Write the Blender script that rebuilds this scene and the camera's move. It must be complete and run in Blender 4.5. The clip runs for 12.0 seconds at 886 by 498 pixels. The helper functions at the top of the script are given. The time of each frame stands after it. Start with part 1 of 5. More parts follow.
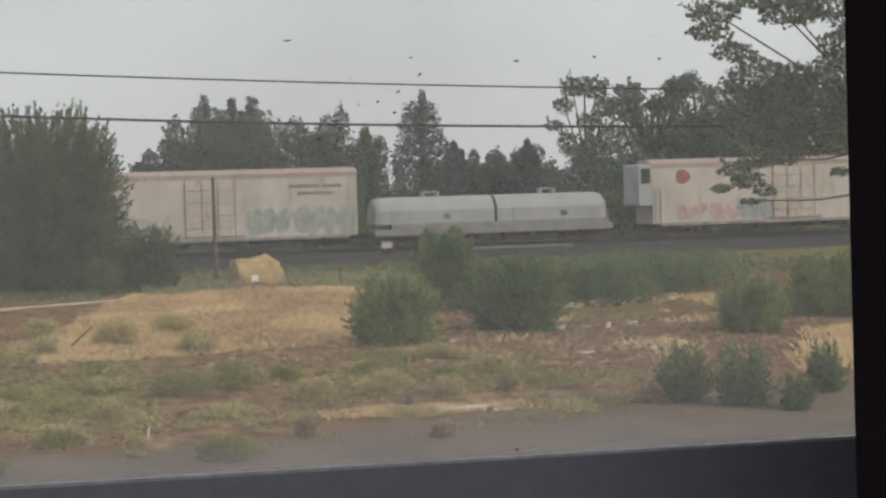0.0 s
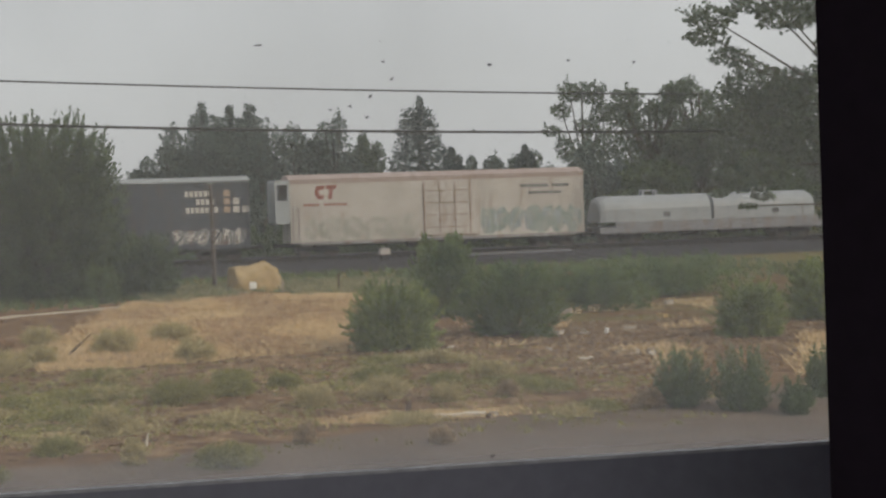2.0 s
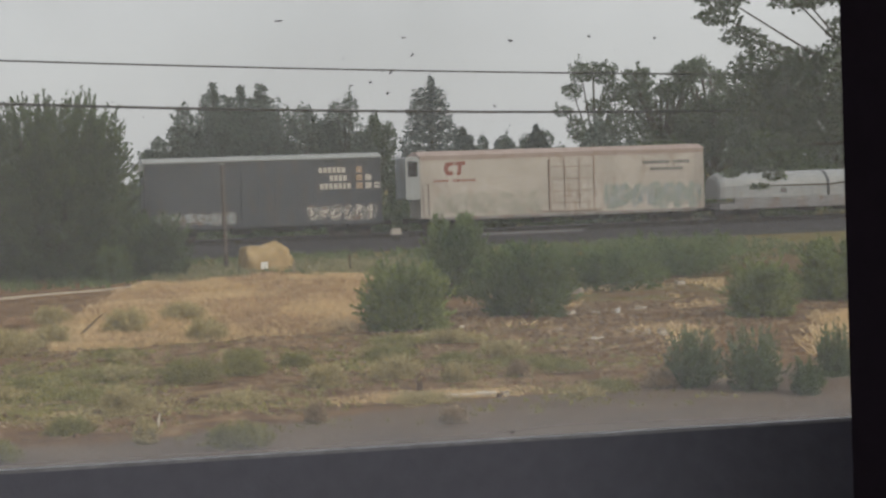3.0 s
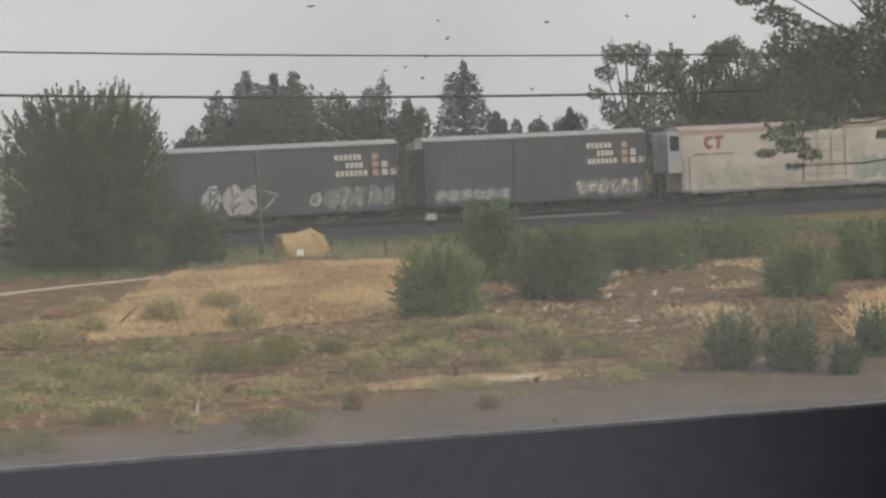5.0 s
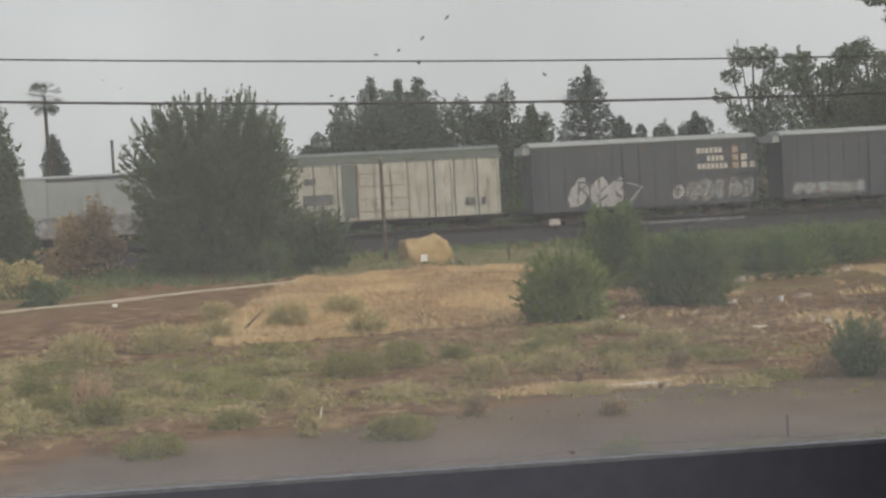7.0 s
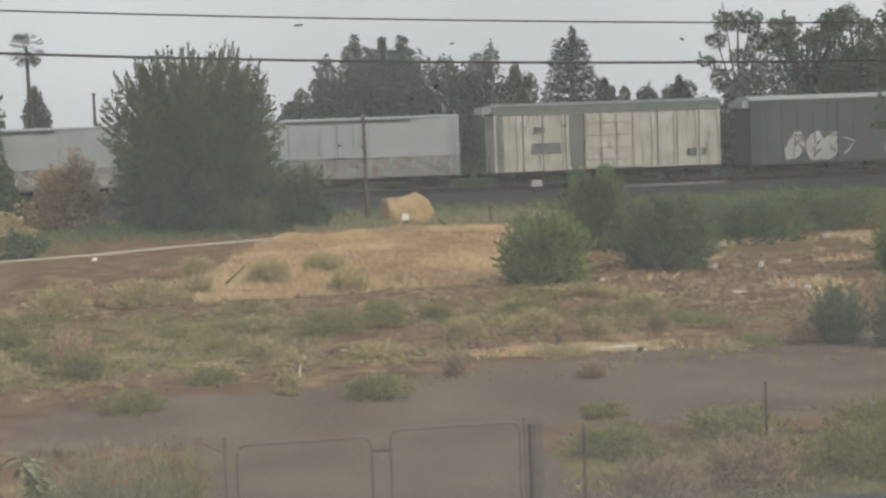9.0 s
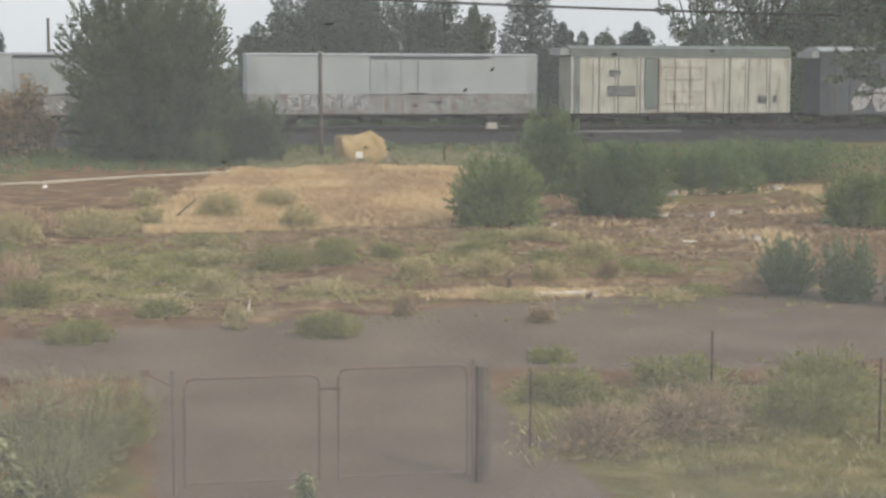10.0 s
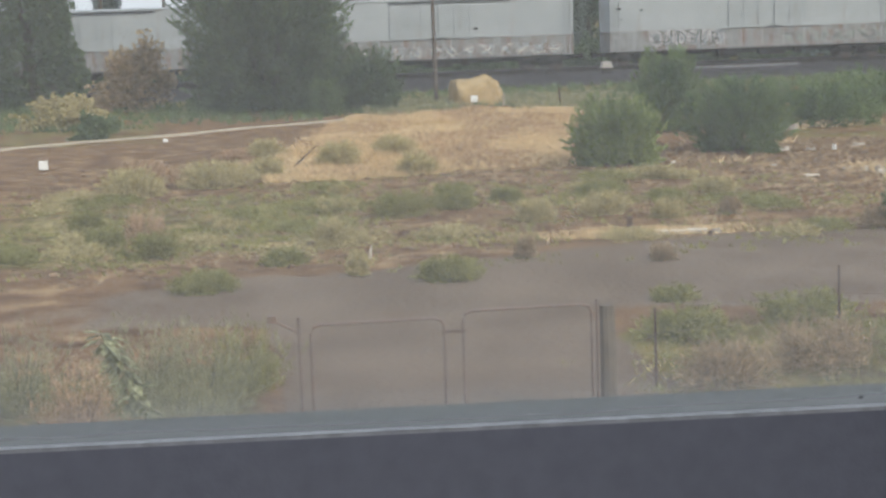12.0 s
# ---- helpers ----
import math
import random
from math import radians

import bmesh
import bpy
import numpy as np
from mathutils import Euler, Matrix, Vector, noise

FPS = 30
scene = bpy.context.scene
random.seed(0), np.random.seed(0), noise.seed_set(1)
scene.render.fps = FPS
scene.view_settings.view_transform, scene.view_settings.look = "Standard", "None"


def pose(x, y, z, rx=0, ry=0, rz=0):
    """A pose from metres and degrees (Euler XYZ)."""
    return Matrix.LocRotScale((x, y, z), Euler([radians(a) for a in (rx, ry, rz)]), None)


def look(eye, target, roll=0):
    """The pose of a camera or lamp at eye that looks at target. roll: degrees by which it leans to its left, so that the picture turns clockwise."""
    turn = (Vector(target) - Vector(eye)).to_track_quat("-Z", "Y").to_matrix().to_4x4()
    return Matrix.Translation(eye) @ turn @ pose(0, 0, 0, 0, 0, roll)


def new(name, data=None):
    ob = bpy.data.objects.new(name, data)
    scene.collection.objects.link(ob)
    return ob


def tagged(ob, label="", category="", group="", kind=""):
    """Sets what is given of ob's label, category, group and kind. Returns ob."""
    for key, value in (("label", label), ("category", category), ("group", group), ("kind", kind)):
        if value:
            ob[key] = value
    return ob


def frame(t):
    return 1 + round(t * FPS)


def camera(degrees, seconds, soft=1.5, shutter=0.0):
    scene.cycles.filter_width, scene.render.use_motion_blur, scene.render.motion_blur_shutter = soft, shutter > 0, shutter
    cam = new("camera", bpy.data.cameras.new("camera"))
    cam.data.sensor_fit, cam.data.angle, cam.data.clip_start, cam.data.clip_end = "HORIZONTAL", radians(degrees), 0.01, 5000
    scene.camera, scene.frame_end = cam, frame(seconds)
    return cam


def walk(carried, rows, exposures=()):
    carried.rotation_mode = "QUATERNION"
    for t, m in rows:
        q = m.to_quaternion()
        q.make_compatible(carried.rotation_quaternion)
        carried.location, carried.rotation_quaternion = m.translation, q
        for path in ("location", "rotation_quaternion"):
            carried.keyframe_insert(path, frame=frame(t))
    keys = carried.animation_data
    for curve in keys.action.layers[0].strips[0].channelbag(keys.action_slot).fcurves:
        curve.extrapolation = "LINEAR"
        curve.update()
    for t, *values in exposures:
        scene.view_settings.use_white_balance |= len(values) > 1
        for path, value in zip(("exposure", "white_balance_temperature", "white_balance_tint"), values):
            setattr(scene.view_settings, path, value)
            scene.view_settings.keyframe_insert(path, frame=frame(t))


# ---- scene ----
LENS = 29.29
SECONDS = 12.0
cam = camera(LENS, SECONDS, soft=2.4)


def aim(x, y, z, heading, pitch, roll):
    """A camera pose from a place, a compass heading from +Y towards +X, a pitch and a lean."""
    h, p = radians(heading), radians(pitch)
    d = Vector((math.sin(h) * math.cos(p), math.cos(h) * math.cos(p), math.sin(p)))
    return look((x, y, z), Vector((x, y, z)) + d * 10, roll)


# seconds, place, heading, pitch, lean: a phone held by hand behind a coach window
PATH = [
    (0, 0.0000, -0.0000, 4.7500, 15.000, -2.119, -1.600),
    (0.5, 0.0095, -0.0017, 4.7520, 14.965, -1.711, -1.271),
    (1, 0.0131, -0.0016, 4.7495, 14.881, -1.796, -1.769),
    (1.5, 0.0152, -0.0001, 4.7500, 15.186, -2.066, -2.150),
    (2, 0.0098, 0.0020, 4.7493, 15.063, -1.913, -1.874),
    (2.5, 0.0056, 0.0021, 4.7481, 14.547, -2.587, -1.908),
    (3, 0.0065, 0.0029, 4.7480, 14.667, -2.574, -1.865),
    (3.2, 0.0060, 0.0044, 4.7491, 14.334, -2.381, -2.060),
    (5, 0.0080, 0.0131, 4.7482, 13.453, -3.033, -2.763),
    (5.5, 0.0041, 0.0183, 4.7465, 13.388, -2.727, -2.471),
    (6, 0.0182, 0.0359, 4.7400, 13.257, -2.921, -2.591),
    (6.5, 0.0497, 0.0521, 4.7449, 9.897, -1.315, -3.550),
    (6.7, 0.0626, 0.0633, 4.7432, 9.267, -2.087, -3.070),
    (8.3, 0.0605, 0.0908, 4.7544, 10.005, -3.588, -3.308),
    (8.5, 0.0601, 0.0960, 4.7647, 10.832, -4.133, -3.406),
    (9, 0.0595, 0.1045, 4.7720, 9.844, -4.059, -2.003),
    (9.5, 0.0498, 0.1086, 4.7913, 11.380, -5.857, -0.386),
    (10, 0.0400, 0.1123, 4.7911, 11.460, -6.121, 0.101),
    (10.5, 0.0303, 0.1159, 4.7918, 11.572, -6.193, -0.574),
    (11, 0.0205, 0.1195, 4.7915, 10.582, -7.130, -0.835),
    (11.5, 0.0108, 0.1227, 4.7774, 9.275, -8.145, -2.084),
    (12, 0.0016, 0.1248, 4.7690, 7.419, -7.957, -2.027),
]
walk(cam, [(r[0], aim(*r[1:])) for r in PATH], exposures=[(0.0, -0.22, 6450, 10), (0.5, -0.38, 6450, 10), (1.5, -0.44, 6500, 10), (2.5, -0.37, 6500, 10), (5.0, -0.23, 6480, 10), (5.5, -0.25, 6480, 10), (6.5, -0.2, 6500, 10), (8.5, -0.3, 6380, 10), (9.5, 0.1, 6250, 9), (10.5, 0.15, 6200, 9), (12.0, 0.25, 5950, 8)])

# ---- light ----
SUN_ELEVATION, SUN_HEADING = radians(32), radians(150)
world = bpy.data.worlds.new("hazy_sky")
scene.world = world
world.use_nodes = True
wn, wl = world.node_tree.nodes, world.node_tree.links
sky = wn.new("ShaderNodeTexSky")
sky.sky_type, sky.sun_disc = "NISHITA", False
sky.sun_elevation, sky.sun_rotation = SUN_ELEVATION, SUN_HEADING
sky.air_density, sky.dust_density, sky.ozone_density = 1.0, 4.0, 1.0
veil = wn.new("ShaderNodeMix")
veil.data_type = "RGBA"
veil.inputs[0].default_value = 0.88
veil.inputs[7].default_value = (7.0, 7.0, 7.15, 1)
wl.new(sky.outputs[0], veil.inputs[6])
cloud_at = wn.new("ShaderNodeTexCoord")
cloud = wn.new("ShaderNodeTexNoise")
cloud.inputs["Scale"].default_value, cloud.inputs["Detail"].default_value = 2.5, 4
wl.new(cloud_at.outputs["Generated"], cloud.inputs["Vector"])
cloud_ramp = wn.new("ShaderNodeMapRange")
cloud_ramp.inputs[1].default_value, cloud_ramp.inputs[2].default_value = 0.3, 0.7
cloud_ramp.inputs[3].default_value, cloud_ramp.inputs[4].default_value = 0.86, 1.14
wl.new(cloud.outputs[0], cloud_ramp.inputs[0])
cloudy = wn.new("ShaderNodeVectorMath")
cloudy.operation = "SCALE"
wl.new(veil.outputs[2], cloudy.inputs[0])
wl.new(cloud_ramp.outputs[0], cloudy.inputs["Scale"])
wl.new(cloudy.outputs[0], wn["Background"].inputs["Color"])
wn["Background"].inputs["Strength"].default_value = 0.145
sun_data = bpy.data.lights.new("sun", "SUN")
sun_data.energy, sun_data.angle, sun_data.color = 2.2, radians(9), (1.0, 0.88, 0.7)
sun = new("sun", sun_data)
sun_from = Vector((math.sin(SUN_HEADING) * math.cos(SUN_ELEVATION), math.cos(SUN_HEADING) * math.cos(SUN_ELEVATION), math.sin(SUN_ELEVATION)))
sun.matrix_world = look(sun_from * 200, (0, 0, 0))


# ---- materials ----
def surface(name, cols, scale=3.0, rough=0.85, metal=0.0, bump=0.15, grain=30.0, spread=0.15, stain=None, stain_scale=1.2, stain_at=0.6, per_piece=0.0):
    """A worn surface: a blend of colours in broad patches, a fine grain, and stains of a colour of their own."""
    m = bpy.data.materials.new(name)
    m.use_nodes = True
    n, l = m.node_tree.nodes, m.node_tree.links
    p = n["Principled BSDF"]
    p.inputs["Roughness"].default_value, p.inputs["Metallic"].default_value = rough, metal
    p.inputs["Specular IOR Level"].default_value = 0.3
    co = n.new("ShaderNodeTexCoord")
    broad = n.new("ShaderNodeTexNoise")
    broad.inputs["Scale"].default_value, broad.inputs["Detail"].default_value = scale, 5
    l.new(co.outputs["Object"], broad.inputs["Vector"])
    ramp = n.new("ShaderNodeValToRGB")
    els = ramp.color_ramp.elements
    while len(els) < len(cols):
        els.new(0.5)
    for i, c in enumerate(cols):
        els[i].position = 0.3 + 0.4 * i / max(1, len(cols) - 1)
        els[i].color = (*c, 1)
    l.new(broad.outputs[0], ramp.inputs[0])
    fine = n.new("ShaderNodeTexNoise")
    fine.inputs["Scale"].default_value, fine.inputs["Detail"].default_value = grain, 3
    l.new(co.outputs["Object"], fine.inputs["Vector"])
    vary = n.new("ShaderNodeMapRange")
    vary.inputs[1].default_value, vary.inputs[2].default_value = 0.3, 0.7
    vary.inputs[3].default_value, vary.inputs[4].default_value = 1 - spread, 1 + spread
    l.new(fine.outputs[0], vary.inputs[0])
    tone = n.new("ShaderNodeVectorMath")
    tone.operation = "SCALE"
    l.new(ramp.outputs[0], tone.inputs[0])
    l.new(vary.outputs[0], tone.inputs["Scale"])
    out = tone.outputs[0]
    if per_piece:
        geo = n.new("ShaderNodeNewGeometry")
        pm = n.new("ShaderNodeMapRange")
        pm.inputs[3].default_value, pm.inputs[4].default_value = 1 - per_piece, 1 + per_piece
        l.new(geo.outputs["Random Per Island"], pm.inputs[0])
        t2 = n.new("ShaderNodeVectorMath")
        t2.operation = "SCALE"
        l.new(out, t2.inputs[0])
        l.new(pm.outputs[0], t2.inputs["Scale"])
        out = t2.outputs[0]
    if stain:
        sn = n.new("ShaderNodeTexNoise")
        sn.inputs["Scale"].default_value, sn.inputs["Detail"].default_value = stain_scale, 6
        stretch = n.new("ShaderNodeMapping")
        stretch.inputs["Scale"].default_value = (2.2, 1, 0.5)
        l.new(co.outputs["Object"], stretch.inputs[0])
        l.new(stretch.outputs[0], sn.inputs["Vector"])
        sr = n.new("ShaderNodeMapRange")
        sr.inputs[1].default_value, sr.inputs[2].default_value = stain_at - 0.12, stain_at + 0.12
        l.new(sn.outputs[0], sr.inputs[0])
        mix = n.new("ShaderNodeMix")
        mix.data_type = "RGBA"
        l.new(sr.outputs[0], mix.inputs[0])
        l.new(out, mix.inputs[6])
        mix.inputs[7].default_value = (*stain, 1)
        out = mix.outputs[2]
    l.new(out, p.inputs["Base Color"])
    if bump:
        b = n.new("ShaderNodeBump")
        b.inputs["Strength"].default_value, b.inputs["Distance"].default_value = bump, 0.02
        l.new(fine.outputs[0], b.inputs["Height"])
        l.new(b.outputs[0], p.inputs["Normal"])
    return m


def leaf_surface(name, cols, scale=0.6, shine=0.5):
    """Leaves: each clump its own tone, a little light passing through."""
    m = surface(name, cols, scale, shine, 0, 0, 8.0, 0.2, per_piece=0.35)
    n, l = m.node_tree.nodes, m.node_tree.links
    p = n["Principled BSDF"]
    tr = n.new("ShaderNodeBsdfTranslucent")
    l.new(p.inputs["Base Color"].links[0].from_socket, tr.inputs[0])
    mx = n.new("ShaderNodeMixShader")
    mx.inputs[0].default_value = 0.42
    l.new(p.outputs[0], mx.inputs[1])
    l.new(tr.outputs[0], mx.inputs[2])
    l.new(mx.outputs[0], n["Material Output"].inputs[0])
    return m


M = {
    "white_paint": surface("weathered_white_paint", [(0.42, 0.385, 0.355), (0.55, 0.51, 0.475)], 0.4, 0.6, 0, 0.1, 14, 0.06, (0.3, 0.2, 0.14), 0.8, 0.68),
    "pink_trim": surface("faded_roof_paint", [(0.36, 0.28, 0.25), (0.44, 0.36, 0.33)], 0.6, 0.7, 0, 0.1, 10, 0.1, (0.25, 0.16, 0.12), 1.2, 0.66),
    "grey_paint": surface("pale_grey_paint", [(0.33, 0.355, 0.375), (0.42, 0.44, 0.46)], 0.4, 0.55, 0, 0.1, 14, 0.06, (0.25, 0.2, 0.17), 0.7, 0.7),
    "dirty_band": surface("road_grime", [(0.19, 0.18, 0.18), (0.34, 0.33, 0.33)], 0.9, 0.8, 0, 0.1, 12, 0.2, (0.2, 0.12, 0.09), 1.0, 0.62),
    "grime_paint": surface("grimy_grey_paint", [(0.2, 0.2, 0.205), (0.3, 0.3, 0.305)], 0.9, 0.8, 0, 0.1, 12, 0.15, (0.22, 0.14, 0.11), 1.0, 0.62),
    "cream_paint": surface("yellowed_cream_paint", [(0.37, 0.365, 0.32), (0.52, 0.51, 0.46)], 0.8, 0.65, 0, 0.1, 12, 0.1, (0.24, 0.19, 0.15), 1.3, 0.64),
    "green_trim": surface("faded_green_paint", [(0.13, 0.155, 0.145), (0.19, 0.215, 0.205)], 0.6, 0.7, 0, 0.1, 12, 0.1, (0.1, 0.09, 0.07), 1.0, 0.66),
    "dark_paint": surface("faded_dark_boxcar_paint", [(0.06, 0.068, 0.083), (0.09, 0.099, 0.117)], 0.5, 0.6, 0, 0.1, 12, 0.12, (0.11, 0.09, 0.08), 0.8, 0.65),
    "dark_roof": surface("pale_galvanised_roof", [(0.3, 0.32, 0.32), (0.4, 0.42, 0.42)], 0.8, 0.5, 0.2, 0.1, 12, 0.1),
    "hood_paint": surface("pale_grey_hood_paint", [(0.29, 0.31, 0.33), (0.36, 0.38, 0.4)], 0.6, 0.5, 0, 0.08, 10, 0.06, (0.3, 0.27, 0.25), 0.9, 0.68),
    "sill_grey": surface("dusty_grey_steel", [(0.2, 0.2, 0.22), (0.27, 0.27, 0.29)], 0.8, 0.6, 0.1, 0.1, 12, 0.1, (0.2, 0.14, 0.1), 1.0, 0.64),
    "under": surface("greasy_black_steel", [(0.012, 0.011, 0.013), (0.03, 0.026, 0.028)], 1.5, 0.8, 0.2, 0.1, 12, 0.2),
    "wheel": surface("worn_wheel_steel", [(0.06, 0.05, 0.045), (0.12, 0.1, 0.09)], 3, 0.5, 0.6, 0.1, 12, 0.2),
    "red_mark": surface("faded_red_paint", [(0.24, 0.08, 0.065), (0.32, 0.13, 0.105)], 2, 0.7, 0, 0, 12, 0.1),
    "pale_mark": surface("pale_lettering_paint", [(0.5, 0.46, 0.42), (0.62, 0.58, 0.54)], 2, 0.7, 0, 0, 12, 0.1),
    "amber_mark": surface("faded_orange_paint", [(0.38, 0.27, 0.2), (0.44, 0.33, 0.25)], 2, 0.7, 0, 0, 12, 0.1),
    "spray_teal": surface("teal_spray_paint", [(0.24, 0.285, 0.265), (0.36, 0.385, 0.36)], 1.2, 0.7, 0, 0, 8, 0.2),
    "spray_blue": surface("blue_grey_spray_paint", [(0.28, 0.32, 0.35), (0.38, 0.41, 0.43)], 1.2, 0.7, 0, 0, 8, 0.2),
    "spray_grey": surface("warm_grey_spray_paint", [(0.34, 0.33, 0.29), (0.46, 0.44, 0.4)], 1.2, 0.7, 0, 0, 8, 0.2),
    "door_rust": surface("rust_streaked_door_steel", [(0.2, 0.13, 0.1), (0.34, 0.24, 0.19)], 1.5, 0.7, 0, 0.1, 10, 0.2),
    "spray_white": surface("white_spray_paint", [(0.34, 0.33, 0.34), (0.46, 0.45, 0.46)], 1.2, 0.7, 0, 0, 8, 0.1),
    "spray_red": surface("pink_red_spray_paint", [(0.42, 0.26, 0.25), (0.52, 0.38, 0.35)], 1.2, 0.7, 0, 0, 8, 0.2),
    "spray_dark": surface("dark_spray_paint", [(0.09, 0.095, 0.1), (0.18, 0.18, 0.19)], 1.2, 0.7, 0, 0, 8, 0.2),
    "leaf_dark": leaf_surface("dark_tree_leaves", [(0.075, 0.11, 0.06), (0.145, 0.19, 0.1)]),
    # far, conifer and eucalyptus leaves: distance haze put in as paler, bluer colour
    "leaf_far": leaf_surface("far_tree_leaves_hazed", [(0.11, 0.145, 0.13), (0.17, 0.21, 0.18)]),
    "leaf_conifer": leaf_surface("conifer_needles_hazed", [(0.085, 0.115, 0.115), (0.135, 0.168, 0.16)]),
    "leaf_euc": leaf_surface("eucalyptus_leaves_hazed", [(0.085, 0.122, 0.085), (0.15, 0.19, 0.125)]),
    "leaf_bush": leaf_surface("bush_leaves", [(0.11, 0.165, 0.05), (0.38, 0.43, 0.15)]),
    "leaf_deep": leaf_surface("deep_green_bush_leaves", [(0.075, 0.13, 0.05), (0.22, 0.28, 0.105)]),
    "leaf_shrub": leaf_surface("grey_green_shrub_leaves", [(0.1, 0.145, 0.07), (0.21, 0.26, 0.125)]),
    "leaf_sage": leaf_surface("sage_weed_leaves", [(0.45, 0.39, 0.19), (0.59, 0.51, 0.28)]),
    "leaf_green": leaf_surface("green_weed_leaves", [(0.24, 0.235, 0.075), (0.37, 0.35, 0.14)]),
    "leaf_rust": leaf_surface("dry_orange_weed", [(0.42, 0.29, 0.18), (0.56, 0.4, 0.25)]),
    "leaf_tall": leaf_surface("thin_grey_green_weed", [(0.27, 0.27, 0.15), (0.38, 0.36, 0.22)]),
    "leaf_brown": leaf_surface("dry_brown_twigs", [(0.36, 0.27, 0.165), (0.49, 0.38, 0.245)]),
    "straw": leaf_surface("dry_straw_grass", [(0.63, 0.47, 0.26), (0.8, 0.64, 0.4)], 0.3, 0.8),
    "bark": surface("grey_brown_bark", [(0.05, 0.042, 0.036), (0.1, 0.085, 0.07)], 4, 0.9, 0, 0.5, 20, 0.25),
    "pole_wood": surface("weathered_pole_wood", [(0.09, 0.075, 0.066), (0.15, 0.125, 0.11)], 2, 0.9, 0, 0.4, 25, 0.2),
    "old_board": surface("sun_bleached_board", [(0.58, 0.52, 0.43), (0.72, 0.66, 0.56)], 3, 0.85, 0, 0.3, 25, 0.15),
    "post_wood": surface("grey_fence_post_wood", [(0.1, 0.08, 0.062), (0.165, 0.135, 0.105)], 5, 0.9, 0, 0.5, 30, 0.2),
    "galv": surface("dull_rusted_tube", [(0.15, 0.11, 0.095), (0.23, 0.175, 0.15)], 6, 0.6, 0.3, 0.1, 30, 0.15, (0.2, 0.12, 0.08), 4, 0.64),
    "rust_post": surface("rusty_steel_post", [(0.1, 0.07, 0.055), (0.16, 0.11, 0.08)], 6, 0.8, 0.3, 0.2, 30, 0.2),
    "mound_straw": surface("packed_straw", [(0.36, 0.25, 0.12), (0.56, 0.42, 0.23)], 1.6, 0.95, 0, 0.8, 14, 0.2),
    "white_sign": surface("white_enamel_sign", [(0.8, 0.8, 0.78), (0.85, 0.85, 0.83)], 3, 0.4, 0, 0, 10, 0.03),
    "concrete": surface("pale_concrete_kerb", [(0.4, 0.35, 0.27), (0.52, 0.47, 0.38)], 1.5, 0.9, 0, 0.3, 25, 0.15),
    "rubble": surface("pale_rubble", [(0.34, 0.29, 0.24), (0.58, 0.52, 0.44)], 2.5, 0.9, 0, 0.5, 20, 0.2),
    # ballast, rails and ties coloured near black for the shade under the train
    "ballast": surface("shade_dark_ballast", [(0.026, 0.024, 0.028), (0.05, 0.046, 0.05)], 3, 0.95, 0, 0.8, 12, 0.35, per_piece=0.3),
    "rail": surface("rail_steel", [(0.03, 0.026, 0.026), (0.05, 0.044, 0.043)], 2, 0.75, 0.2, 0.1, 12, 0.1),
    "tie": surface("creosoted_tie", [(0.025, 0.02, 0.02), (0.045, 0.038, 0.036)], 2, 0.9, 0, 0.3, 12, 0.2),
    "cable": surface("black_cable_sheath", [(0.03, 0.03, 0.03), (0.05, 0.05, 0.05)], 5, 0.7, 0, 0, 12, 0.1),
    "coach_grey": surface("dark_grey_coach_plastic", [(0.31, 0.318, 0.38), (0.36, 0.368, 0.43)], 3, 0.6, 0, 0.05, 120, 0.06),
    "lip": surface("dirty_dark_green_lip_paint", [(0.05, 0.062, 0.05), (0.09, 0.105, 0.088)], 8, 0.8, 0, 0.1, 60, 0.2),
    "coach_dark": surface("black_window_rubber", [(0.012, 0.007, 0.014), (0.018, 0.011, 0.021)], 6, 0.8, 0, 0.05, 120, 0.1),
    "coach_edge": surface("pale_window_edge_strip", [(0.62, 0.63, 0.66), (0.75, 0.76, 0.78)], 30, 0.5, 0, 0.05, 200, 0.15),
    "speck": surface("dried_dirt_speck", [(0.16, 0.15, 0.14), (0.24, 0.22, 0.2)], 200, 0.9, 0, 0, 500, 0.2),
}


